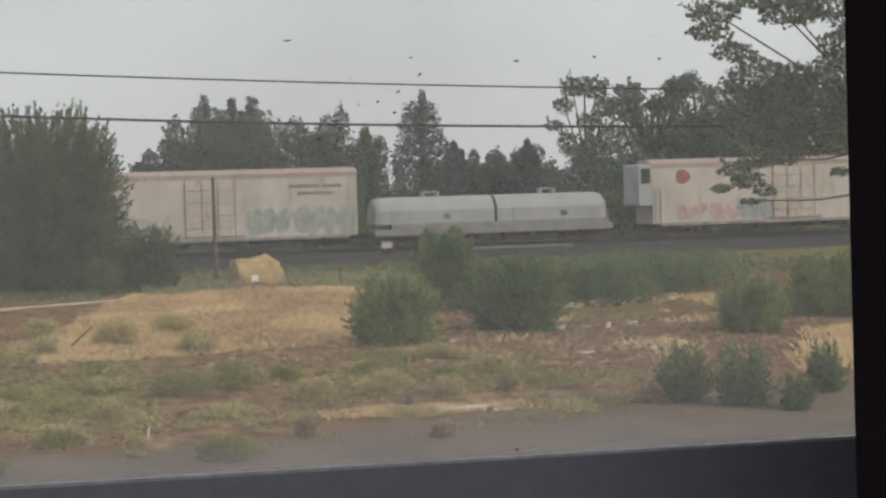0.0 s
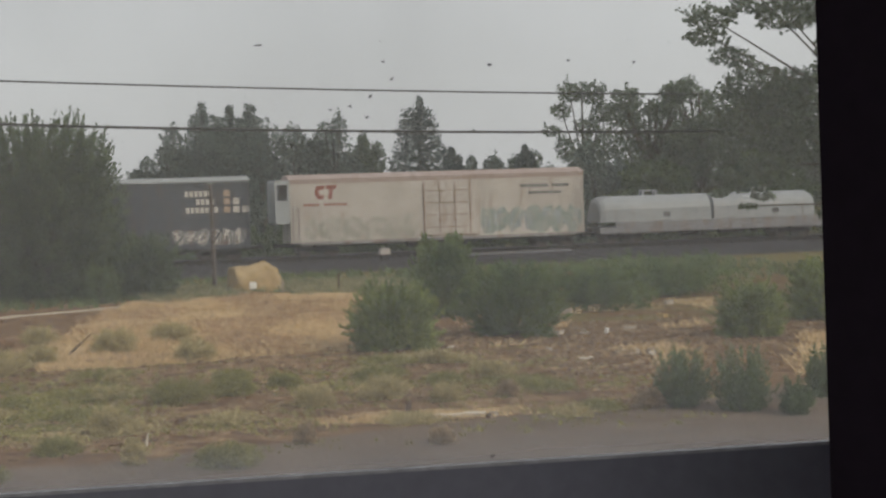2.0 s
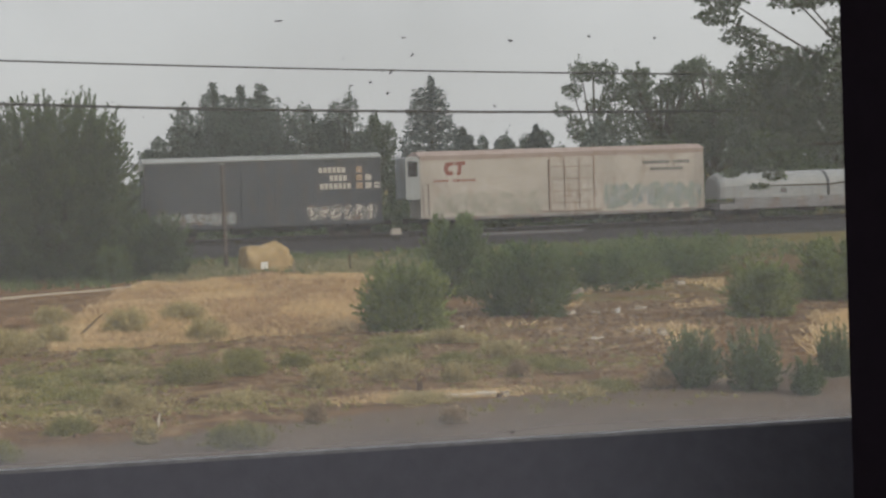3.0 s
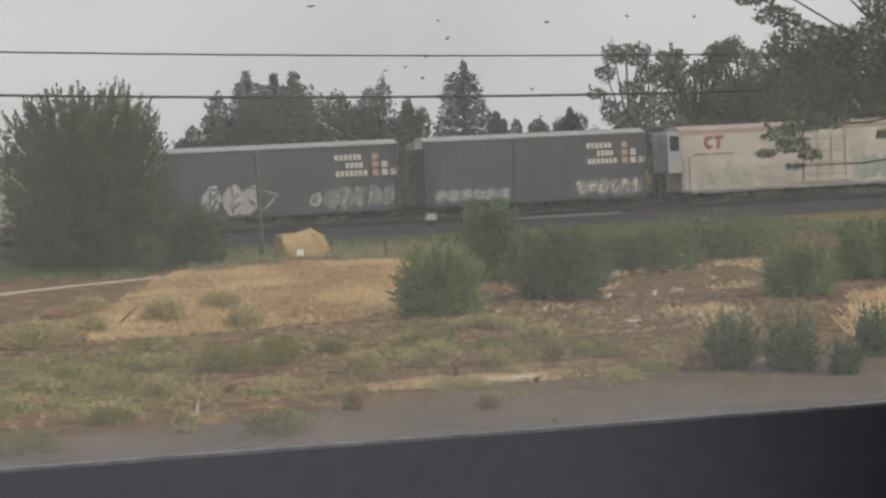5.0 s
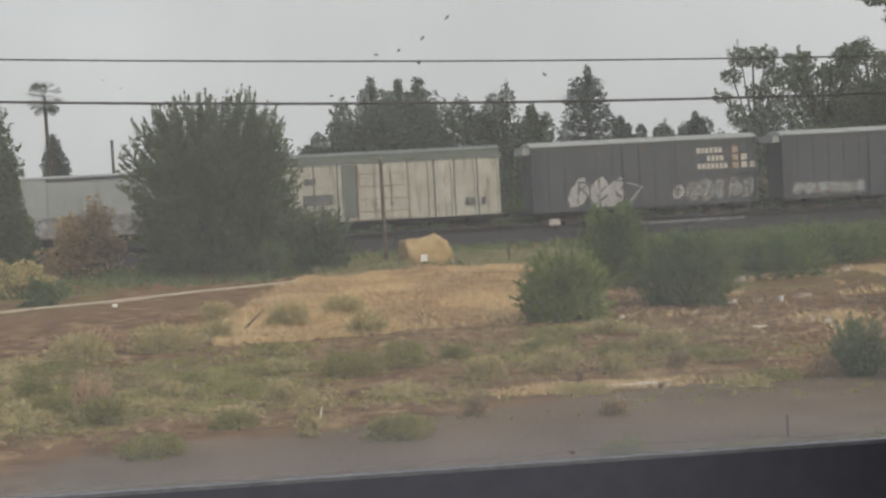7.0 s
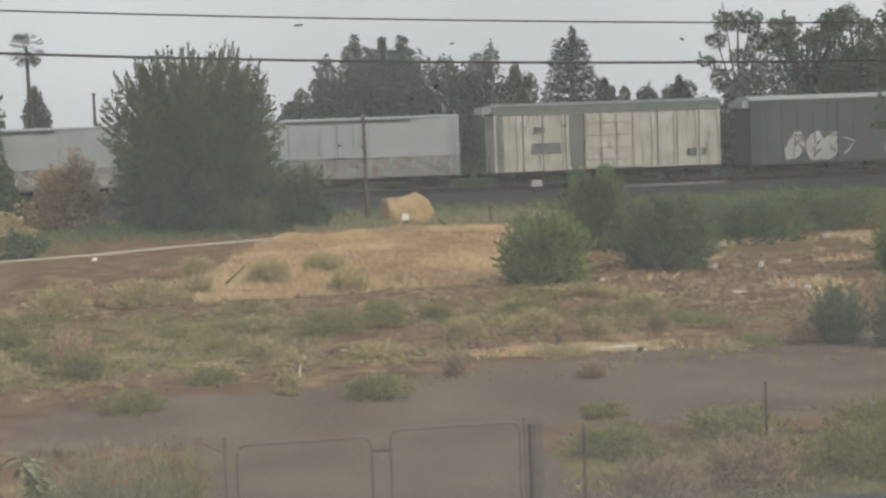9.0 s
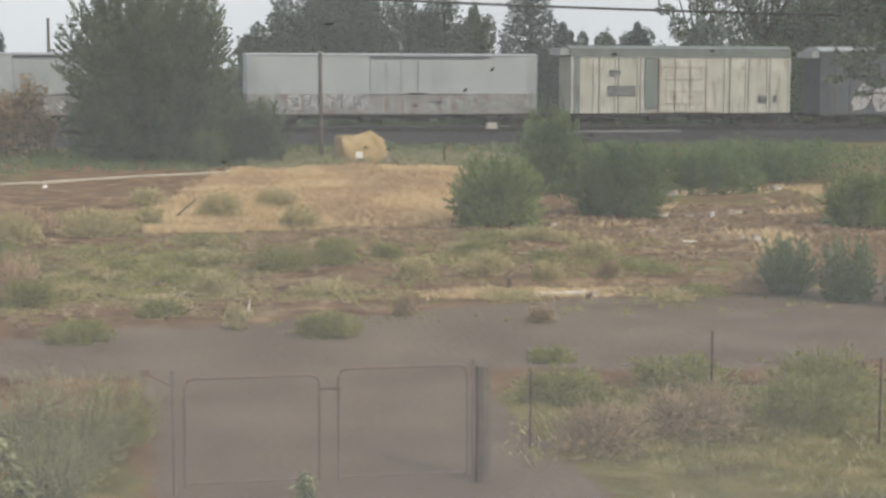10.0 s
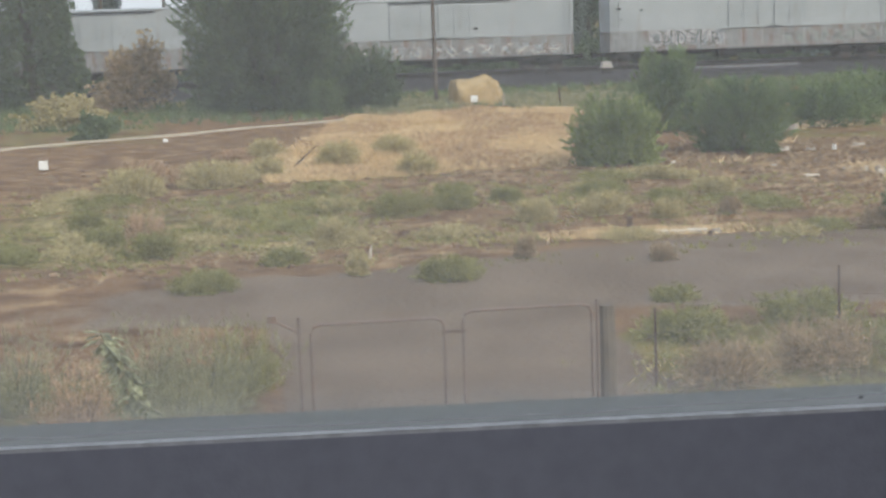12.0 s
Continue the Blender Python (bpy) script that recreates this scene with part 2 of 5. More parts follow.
def dusty_glass():
    """Clear window glass under a thin film of dust, thicker towards the lower edge."""
    m = bpy.data.materials.new("dusty_window_glass")
    m.use_nodes = True
    n, l = m.node_tree.nodes, m.node_tree.links
    n.remove(n["Principled BSDF"])
    clear = n.new("ShaderNodeBsdfTransparent")
    clear.inputs[0].default_value = (0.97, 0.98, 0.97, 1)
    dust, passed, film = n.new("ShaderNodeBsdfDiffuse"), n.new("ShaderNodeBsdfTranslucent"), n.new("ShaderNodeMixShader")
    for d in (dust, passed):
        d.inputs[0].default_value = (0.6, 0.6, 0.6, 1)
    film.inputs[0].default_value = 0.7
    l.new(dust.outputs[0], film.inputs[1])
    l.new(passed.outputs[0], film.inputs[2])
    co = n.new("ShaderNodeTexCoord")
    smear = n.new("ShaderNodeTexNoise")
    smear.inputs["Scale"].default_value, smear.inputs["Detail"].default_value = 9, 4
    l.new(co.outputs["Object"], smear.inputs["Vector"])
    amount = n.new("ShaderNodeMapRange")
    amount.inputs[1].default_value, amount.inputs[2].default_value = 0.3, 0.7
    amount.inputs[3].default_value, amount.inputs[4].default_value = 0.155, 0.22
    l.new(smear.outputs[0], amount.inputs[0])
    xyz = n.new("ShaderNodeSeparateXYZ")
    l.new(co.outputs["Object"], xyz.inputs[0])
    low = n.new("ShaderNodeMapRange")
    low.inputs[1].default_value, low.inputs[2].default_value = 0.0, 0.016
    low.inputs[3].default_value, low.inputs[4].default_value = 0.24, 0.0
    l.new(xyz.outputs[2], low.inputs[0])
    add = n.new("ShaderNodeMath")
    l.new(amount.outputs[0], add.inputs[0])
    l.new(low.outputs[0], add.inputs[1])
    mix = n.new("ShaderNodeMixShader")
    l.new(add.outputs[0], mix.inputs[0])
    l.new(clear.outputs[0], mix.inputs[1])
    l.new(film.outputs[0], mix.inputs[2])
    l.new(mix.outputs[0], n["Material Output"].inputs[0])
    return m


M["glass"] = dusty_glass()
sn, sl = M["speck"].node_tree.nodes, M["speck"].node_tree.links
thin, half = sn.new("ShaderNodeBsdfTransparent"), sn.new("ShaderNodeMixShader")
half.inputs[0].default_value = 0.45
sl.new(thin.outputs[0], half.inputs[1])
sl.new(sn["Principled BSDF"].outputs[0], half.inputs[2])
sl.new(half.outputs[0], sn["Material Output"].inputs[0])


# ---- building blocks ----
class Shape:
    """Faces gathered for one mesh."""

    def __init__(self):
        self.v, self.f = [], []

    def box(self, x0, x1, y0, y1, z0, z1, chamfer=0.0):
        b = len(self.v)
        c = min(chamfer, (x1 - x0) / 2.1, (z1 - z0) / 2.1)
        if c <= 0:
            self.v += [(x, y, z) for z in (z0, z1) for x, y in ((x0, y0), (x1, y0), (x1, y1), (x0, y1))]
            self.f += [tuple(b + i for i in q) for q in ((3, 2, 1, 0), (4, 5, 6, 7), (0, 1, 5, 4), (1, 2, 6, 5), (2, 3, 7, 6), (3, 0, 4, 7))]
        else:
            ring = [(x0 + c, z0), (x1 - c, z0), (x1, z0 + c), (x1, z1 - c), (x1 - c, z1), (x0 + c, z1), (x0, z1 - c), (x0, z0 + c)]
            self.v += [(x, y, z) for y in (y0, y1) for x, z in ring]
            self.f += [tuple(b + i for i in range(8)), tuple(b + 15 - i for i in range(8))]
            self.f += [(b + i, b + 8 + i, b + 8 + (i + 1) % 8, b + (i + 1) % 8) for i in range(8)]
        return self

    def tube(self, pts, radii, sides=6):
        """A tube along points, with a radius at each."""
        b = len(self.v)
        pts = [Vector(p) for p in pts]
        for i, p in enumerate(pts):
            d = (pts[min(i + 1, len(pts) - 1)] - pts[max(i - 1, 0)]).normalized()
            a = d.orthogonal().normalized() if abs(d.z) > 0.9 else d.cross(Vector((0, 0, 1))).normalized()
            c = d.cross(a)
            r = radii[i] if isinstance(radii, (list, tuple)) else radii
            self.v += [tuple(p + (a * math.cos(k * math.tau / sides) + c * math.sin(k * math.tau / sides)) * r) for k in range(sides)]
        for i in range(len(pts) - 1):
            for k in range(sides):
                k2 = (k + 1) % sides
                self.f.append((b + i * sides + k, b + i * sides + k2, b + (i + 1) * sides + k2, b + (i + 1) * sides + k))
        self.f += [tuple(b + sides - 1 - k for k in range(sides)), tuple(b + (len(pts) - 1) * sides + k for k in range(sides))]
        return self

    def prism(self, ring, y0, y1):
        """A ring of (x, z) pushed through from y0 to y1."""
        b, n = len(self.v), len(ring)
        self.v += [(x, y, z) for y in (y0, y1) for x, z in ring]
        self.f += [tuple(b + i for i in range(n)), tuple(b + 2 * n - 1 - i for i in range(n))]
        self.f += [(b + i, b + n + i, b + n + (i + 1) % n, b + (i + 1) % n) for i in range(n)]
        return self

    def mesh(self, name, material):
        me = bpy.data.meshes.new(name)
        me.from_pydata(self.v, [], self.f)
        me.materials.append(material)
        me.update()
        return me


def part(name, shape, material, parent, label="", at=None):
    ob = new(name, shape.mesh(name, material) if isinstance(shape, Shape) else shape)
    ob.parent = parent
    if at is not None:
        ob.matrix_basis = at
    return tagged(ob, label)


def empty(name, m, label, category, group="", kind=""):
    ob = new(name)
    ob.matrix_basis = m
    ob.empty_display_size = 0.3
    return tagged(ob, label, category, group, kind)


def thing(name, shape, material, m, label, category, group="", kind=""):
    ob = new(name, shape.mesh(name, material) if isinstance(shape, Shape) else shape)
    ob.matrix_basis = m
    return tagged(ob, label, category, group, kind)


# ---- ground ----
TRACK_Y, RAIL_Z = 109.0, 0.85


def smooth(a, b, x):
    t = min(1.0, max(0.0, (x - a) / (b - a)))
    return t * t * (3 - 2 * t)


def ground_z(x, y):
    z = 0.25 * smooth(102, 106, y) * (1 - smooth(112, 117, y))
    z += 0.12 * noise.noise((x * 0.12, y * 0.12, 0)) * smooth(22, 40, y) * (1 - smooth(95, 102, y))
    z += 0.3 * max(0.0, noise.noise((x * 0.55, y * 0.33, 7)) + 0.05) * smooth(1, 4, x) * smooth(17, 13, x) * smooth(50, 54, y) * smooth(86, 78, y)
    z += 0.05 * noise.noise((x * 0.6, y * 0.6, 3)) * smooth(20, 30, y) * (1 - smooth(95, 102, y))
    return z


def zone(x, y):
    """How much the ground is gravel, dry straw or green weeds."""
    w = 2.5 * noise.noise((x * 0.15, y * 0.15, 9)) + noise.noise((x * 0.5, y * 0.5, 5))
    far = 31.0 + 0.26 * min(x, 20) + 0.4 * w
    near = 26.0 - 0.06 * (x - 6) + 0.4 * w
    gravel = smooth(far + 1.2, far - 1.2, y) * smooth(near - 0.8, near + 0.8, y) * smooth(-6, 1, x)
    gravel = max(gravel, smooth(0.2, 1.0, x + 0.2 * w) * smooth(6.0, 5.2, x) * smooth(27, 26, y) * smooth(16, 17.5, y))
    west, east, south = 2.0 + 0.2 * max(0, y - 58), 11.6 + 0.24 * (y - 56), 50.2 + 0.4 * max(0, x - 4.5)
    straw = smooth(west - 1.0, west + 0.8, x + 0.3 * w) * smooth(east + 1.6, east - 0.6, x + 0.4 * w) * smooth(south - 0.7, south + 0.9, y + 0.4 * w) * smooth(82, 77, y + 0.5 * w) * (0.72 + 0.4 * noise.noise((x * 0.45, y * 0.2, 12)) + 0.25 * noise.noise((x * 1.1, y * 0.5, 14)))
    straw = max(straw, 0.7 * smooth(17.6, 19.4, x - 0.4 * (y - 36) + 0.5 * w) * smooth(36, 38.5, y) * smooth(49, 45, y), 0.36 * smooth(24, 26.5, x + 0.4 * w) * smooth(55, 58, y) * smooth(68, 64, y))
    straw = max(straw, 0.4 * smooth(0.1, 0.4, noise.noise((x * 0.25, y * 0.4, 17))) * smooth(32, 35, y) * smooth(70, 60, y))
    green = smooth(33, 36, y + w) * smooth(48, 42, y + w) * smooth(18, 12, x + w) * (0.34 + 0.36 * smooth(0, -4, x - 5))
    green = max(green, 0.85 * smooth(86, 91, y), 0.8 * smooth(24.8, 23.8, y) * smooth(5.0, 6.0, x), 0.6 * smooth(17, 16, y), 0.9 * smooth(1.5, -0.5, x) * smooth(25, 22, y), 0.5 * smooth(66, 69, y) * smooth(0, -3, x) * smooth(95, 85, y), 0.5 * smooth(52, 58, y) * smooth(15, 18, x) * smooth(98, 90, y))
    return gravel, straw, green


def ground():
    xs = [-3000, -900, -300, -120, -60, -35] + [-25 + 0.55 * i for i in range(137)] + [55, 62, 75, 100, 160, 400, 1000, 3000]
    ys = [-3000, -800, -200, -60, -15, 0, 8] + [13 + 0.55 * i for i in range(193)] + [125, 140, 170, 220, 350, 700, 1500, 4000]
    v = [(x, y, ground_z(x, y)) for y in ys for x in xs]
    n = len(xs)
    f = [(j * n + i, j * n + i + 1, (j + 1) * n + i + 1, (j + 1) * n + i) for j in range(len(ys) - 1) for i in range(n - 1)]
    me = bpy.data.meshes.new("ground")
    me.from_pydata(v, [], f)
    kinds = me.attributes.new("kinds", "FLOAT_COLOR", "POINT")
    flat = np.array([(*zone(x, y), 1.0) for x, y, z in v], dtype=np.float32)
    kinds.data.foreach_set("color", flat.ravel())
    me.shade_smooth()
    m = bpy.data.materials.new("field_ground")
    m.use_nodes = True
    nn, l = m.node_tree.nodes, m.node_tree.links
    p = nn["Principled BSDF"]
    p.inputs["Roughness"].default_value, p.inputs["Specular IOR Level"].default_value = 0.95, 0.1
    co = nn.new("ShaderNodeTexCoord")

    def mottled(cols, scale, detail=6):
        t = nn.new("ShaderNodeTexNoise")
        t.inputs["Scale"].default_value, t.inputs["Detail"].default_value = scale, detail
        l.new(co.outputs["Object"], t.inputs["Vector"])
        r = nn.new("ShaderNodeValToRGB")
        e = r.color_ramp.elements
        while len(e) < len(cols):
            e.new(0.5)
        for i, c in enumerate(cols):
            e[i].position, e[i].color = 0.32 + 0.36 * i / (len(cols) - 1), (*c, 1)
        l.new(t.outputs[0], r.inputs[0])
        return r.outputs[0]

    dirt = mottled([(0.09, 0.05, 0.027), (0.162, 0.095, 0.05), (0.225, 0.137, 0.072), (0.355, 0.238, 0.13)], 1.1, 9)
    gravel = mottled([(0.14, 0.102, 0.074), (0.178, 0.133, 0.099), (0.215, 0.162, 0.122)], 0.5, 5)
    straw = mottled([(0.36, 0.235, 0.135), (0.5, 0.35, 0.2), (0.62, 0.47, 0.275)], 0.7, 8)
    green = mottled([(0.11, 0.078, 0.036), (0.14, 0.122, 0.042), (0.2, 0.165, 0.06), (0.3, 0.215, 0.1)], 1.3, 9)
    at = nn.new("ShaderNodeAttribute")
    at.attribute_name = "kinds"
    sep = nn.new("ShaderNodeSeparateColor")
    l.new(at.outputs["Color"], sep.inputs[0])
    brk = nn.new("ShaderNodeTexNoise")
    brk.inputs["Scale"].default_value, brk.inputs["Detail"].default_value = 0.55, 9
    l.new(co.outputs["Object"], brk.inputs["Vector"])
    col = dirt
    for ch, c in ((2, green), (1, straw), (0, gravel)):
        a = nn.new("ShaderNodeMath")
        a.operation = "ADD"
        l.new(sep.outputs[ch], a.inputs[0])
        l.new(brk.outputs[0], a.inputs[1])
        r = nn.new("ShaderNodeMapRange")
        r.inputs[1].default_value, r.inputs[2].default_value = 0.9, 1.1
        l.new(a.outputs[0], r.inputs[0])
        mix = nn.new("ShaderNodeMix")
        mix.data_type = "RGBA"
        l.new(r.outputs[0], mix.inputs[0])
        l.new(col, mix.inputs[6])
        l.new(c, mix.inputs[7])
        col = mix.outputs[2]
    l.new(col, p.inputs["Base Color"])
    fine = nn.new("ShaderNodeTexNoise")
    fine.inputs["Scale"].default_value, fine.inputs["Detail"].default_value = 7, 6
    l.new(co.outputs["Object"], fine.inputs["Vector"])
    b = nn.new("ShaderNodeBump")
    b.inputs["Strength"].default_value, b.inputs["Distance"].default_value = 0.6, 0.12
    l.new(fine.outputs[0], b.inputs["Height"])
    l.new(b.outputs[0], p.inputs["Normal"])
    me.materials.append(m)
    tagged(new("ground", me), "dry weedy field of brown dirt, straw and gravel", "ground", kind="structure")


ground()


# ---- the coach round the camera ----
COACH = pose(0, 0, 4.75, 0, 0, -4.0)
PANE_Y, SILL_Z, POST_X = 0.6, -0.0990, 0.2242


def coach():
    below = Shape()
    # wall under the window, its top falling away outwards
    ring = [(0.6, -4.3), (0.66, -4.3), (0.66, SILL_Z - 0.036), (0.6, SILL_Z)]
    b = len(below.v)
    below.v += [(x, y, z) for x in (-3.0, 3.0) for y, z in ring]
    below.f += [(b, b + 3, b + 2, b + 1), (b + 4, b + 5, b + 6, b + 7)] + [(b + i, b + (i + 1) % 4, b + 4 + (i + 1) % 4, b + 4 + i) for i in range(4)]
    thing("wall_north", below, M["coach_grey"], COACH, "dark grey coach wall under the window", "wall", kind="structure")
    part_wall = Shape()
    # a post whose flank turns away outwards, and leans a little as it rises
    for z, q in ((SILL_Z - 0.3, 0.002), (0.75, -0.006)):
        part_wall.v += [(x + q, y, z) for x, y in ((POST_X, 0.49), (0.75, 0.49), (0.75, 0.66), (POST_X + 0.13, 0.66))]
    part_wall.f += [(3, 2, 1, 0), (4, 5, 6, 7), (0, 1, 5, 4), (1, 2, 6, 5), (2, 3, 7, 6), (3, 0, 4, 7)]
    thing("trim_1", part_wall, M["coach_dark"], COACH, "black rubber window post", "window post", kind="structure")
    thing("wall_1", Shape().box(0.75, 3.0, 0.6, 0.66, SILL_Z, 1.0), M["coach_grey"], COACH, "dark grey coach side wall", "wall", kind="structure")
    thing("wall_2", Shape().box(-3.0, -0.9, 0.6, 0.66, SILL_Z, 1.0), M["coach_grey"], COACH, "dark grey coach side wall", "wall", kind="structure")
    thing("wall_3", Shape().box(-0.9, 0.75, 0.6, 0.66, 0.75, 1.0), M["coach_grey"], COACH, "dark grey coach wall over the window", "wall", kind="structure")
    thing("trim_2", Shape().box(-0.9, 0.34, 0.5965, 0.6, SILL_Z - 0.0009, SILL_Z + 0.0003), M["coach_edge"], COACH, "pale edge strip along the window sill", "trim", kind="structure")
    thing("trim_3", Shape().box(-3.0, 3.0, 0.66, 0.7, -4.3, SILL_Z - 0.0172), M["lip"], COACH, "dull green-grey outer lip below the window", "trim", kind="structure")
    thing("floor", Shape().box(-3.0, 3.0, -2.3, 0.6, -1.35, -1.25), M["coach_grey"], COACH, "grey coach floor", "floor", kind="structure")
    thing("ceiling", Shape().box(-3.0, 3.0, -2.3, 0.66, 1.0, 1.1), M["coach_grey"], COACH, "grey coach ceiling", "ceiling", kind="structure")
    thing("wall_south", Shape().box(-3.0, 3.0, -2.36, -2.3, -4.3, -0.45).box(-3.0, 3.0, -2.36, -2.3, 0.8, 1.1).box(-3.0, -2.6, -2.36, -2.3, -0.45, 0.8).box(2.6, 3.0, -2.36, -2.3, -0.45, 0.8), M["coach_grey"], COACH, "dark grey coach side wall", "wall", kind="structure")
    for i, x in enumerate((-3.06, 3.0)):
        thing("wall_east" if i else "wall_west", Shape().box(x, x + 0.06, -2.36, 0.66, -4.3, 1.1), M["coach_grey"], COACH, "dark grey coach end wall", "wall", kind="structure")
    win = empty("window_1", COACH @ pose(0, PANE_Y + 0.004, SILL_Z - 0.004), "dusty coach window flecked with dirt", "window", kind="structure")
    pane = part("pane", Shape().box(-0.9, 0.75, 0, 0.003, 0, 0.86), M["glass"], win, "dusty glass flecked with dirt")
    pane.visible_shadow = False
    # dried specks, in a drift across the upper part and a few at the sill
    rng = random.Random(4)
    marks = [(0.0633, 0.0533, 1.9, 0.45, 3), (0.1025, 0.0345, 1.0, 0.5, 40), (0.1010, 0.0270, 0.9, 0.6, 20), (0.1105, 0.0405, 1.1, 0.45, 45), (0.1430, -0.0975, 1.3, 0.6, 5),
             (0.1075, 0.0467, 0.9, 0.5, 0), (0.0950, 0.0310, 0.8, 0.5, 10), (0.1465, 0.0450, 0.6, 1.2, 80), (0.1400, 0.0215, 1.0, 0.5, -35), (0.1760, 0.0460, 0.6, 0.8, 60),
             (0.2010, 0.0450, 0.8, 0.5, 30), (0.0880, 0.0300, 1.0, 0.35, 0), (0.0735, 0.0180, 1.0, 0.4, -10), (0.0800, 0.0175, 0.8, 0.4, -10), (0.0330, 0.0140, 1.1, 0.4, 0)]
    for k in range(26):
        marks.append((rng.uniform(0.0, 0.24), rng.gauss(0.04, 0.022), rng.uniform(0.2, 0.4), rng.uniform(0.15, 0.3), rng.uniform(-40, 60)))
    for x, z, w, h, turn in marks:
        ring = []
        for k in range(8):
            a = k * math.tau / 8
            u, q = w * 0.0008 * math.cos(a) * rng.uniform(0.7, 1.2), h * 0.0008 * math.sin(a) * rng.uniform(0.7, 1.2)
            c, s = math.cos(radians(turn)), math.sin(radians(turn))
            ring.append((x + u * c - q * s, z - SILL_Z + 0.004 + u * s + q * c))
        part("dirt_speck", Shape().prism(ring, -0.0006, -0.0001), M["speck"], win)


coach()


# ---- railway beyond the field ----
def railway():
    bed = Shape()
    b = len(bed.v)
    # bed drawn wide on both sides so its painted shade hides lit ground
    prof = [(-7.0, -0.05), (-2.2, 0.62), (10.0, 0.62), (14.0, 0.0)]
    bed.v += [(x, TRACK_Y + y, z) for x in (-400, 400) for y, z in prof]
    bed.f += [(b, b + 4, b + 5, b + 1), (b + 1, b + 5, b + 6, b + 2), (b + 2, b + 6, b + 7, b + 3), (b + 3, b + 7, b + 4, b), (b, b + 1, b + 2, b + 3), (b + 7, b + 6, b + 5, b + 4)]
    track = empty("railway_track", pose(0, 0, 0), "rusty railway track on ballast coloured dark for the train's shade", "track", kind="structure")
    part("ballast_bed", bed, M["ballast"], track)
    for s in (-1, 1):
        y = TRACK_Y + s * 0.75
        part("rail", Shape().box(-400, 400, y - 0.07, y + 0.07, 0.68, 0.71).box(-400, 400, y - 0.01, y + 0.01, 0.7, 0.82).box(-400, 400, y - 0.036, y + 0.036, 0.81, RAIL_Z), M["rail"], track)
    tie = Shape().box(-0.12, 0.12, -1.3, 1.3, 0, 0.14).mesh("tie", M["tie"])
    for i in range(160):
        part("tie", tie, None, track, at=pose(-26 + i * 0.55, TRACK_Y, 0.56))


railway()


# ---- freight cars ----
def bogie(parent, x):
    """A three-piece truck: side frames, bolster, two wheelsets."""
    t = part("truck", Shape().box(-1.3, 1.3, -1.05, -0.9, 0.38, 0.62, 0.08).box(-1.3, 1.3, 0.9, 1.05, 0.38, 0.62, 0.08).box(-0.25, 0.25, -1.05, 1.05, 0.45, 0.75).box(-0.35, 0.35, -1.1, -0.95, 0.2, 0.5, 0.05).box(-1.1, -0.7, -1.1, -0.92, 0.35, 0.65, 0.05).box(0.7, 1.1, -1.1, -0.92, 0.35, 0.65, 0.05), M["under"], parent, at=pose(x, 0, 0))
    for wx in (-0.9, 0.9):
        s = Shape()
        for y in (-0.75, 0.75):
            s.tube([(0, y - 0.07, 0), (0, y + 0.07, 0)], 0.455, 20)
        s.tube([(0, -0.95, 0), (0, 0.95, 0)], 0.09, 8)
        for k in range(4):
            a = k * math.tau / 4
            s.box(0.26 * math.cos(a) - 0.04, 0.26 * math.cos(a) + 0.04, -0.835, -0.822, 0.26 * math.sin(a) - 0.04, 0.26 * math.sin(a) + 0.04)
        AXLES.append((part("wheelset", s, M["wheel"], t, at=pose(wx, 0, 0.455)), wx))


AXLES, CARS = [], []


def letters(parent, x0, x1, z0, z1, n, mats, seed, name="graffiti"):
    """Sprayed wild-style lettering: swollen overlapping shapes with thin bent lines over them."""
    r = random.Random(seed)
    shapes = [Shape() for _ in mats]
    wide, tall, depth = (x1 - x0) / n, z1 - z0, 0.0
    for i in range(n):
        cx, cz, lean = x0 + (i + 0.5) * wide, (z0 + z1) / 2, r.uniform(-0.2, 0.35)
        for rep in range(2):
            ring, k = [], 9
            ox = r.uniform(-0.2, 0.2) * wide
            for j in range(k):
                a = -j * math.tau / k
                q = r.uniform(0.4, 0.62)
                z = max(z0, min(z1, cz + math.sin(a) * q * tall * r.uniform(0.7, 1.1)))
                ring.append((cx + ox + math.cos(a) * q * wide + lean * (z - cz), z))
            depth += 0.0004
            shapes[0].prism(ring, -0.004 - depth, -0.0015)
        for layer in range(1, len(mats)):
            half = (0.05, 0.035)[min(layer - 1, 1)] * min(wide, tall)
            for rep in range(1 + layer % 2):
                pts = [(cx + r.uniform(-0.45, 0.45) * wide, cz + r.uniform(-0.42, 0.42) * tall) for _ in range(4)]
                for (ax, az), (bx, bz) in zip(pts, pts[1:]):
                    t = math.atan2(bz - az, bx - ax)
                    ring = [(ax + half * math.cos(t + q), az + half * math.sin(t + q)) for q in (1.5708, 2.36, 3.1416, 3.93, 4.7124)]
                    ring += [(bx + half * math.cos(t + q), bz + half * math.sin(t + q)) for q in (-1.5708, -0.785, 0.0, 0.785, 1.5708)]
                    depth += 0.0004
                    shapes[layer].prism(ring, -0.004 - depth - 0.03 * layer, -0.0015 - 0.03 * layer)
    for s, m in zip(shapes, mats):
        part(name, s, m, parent, at=pose(0, -1.5, 0))["kind"] = "stuff"


def blocks(parent, x, z, w, h, text, mat, name="lettering"):
    """A line of lettering as plain bars, one for each character."""
    s, step = Shape(), w / len(text)
    for i, c in enumerate(text):
        if c != " ":
            s.box(x + i * step, x + (i + 0.78) * step, -0.008, -0.002, z, z + h)
    part(name, s, mat, parent, at=pose(0, -1.5, 0))["kind"] = "stuff"


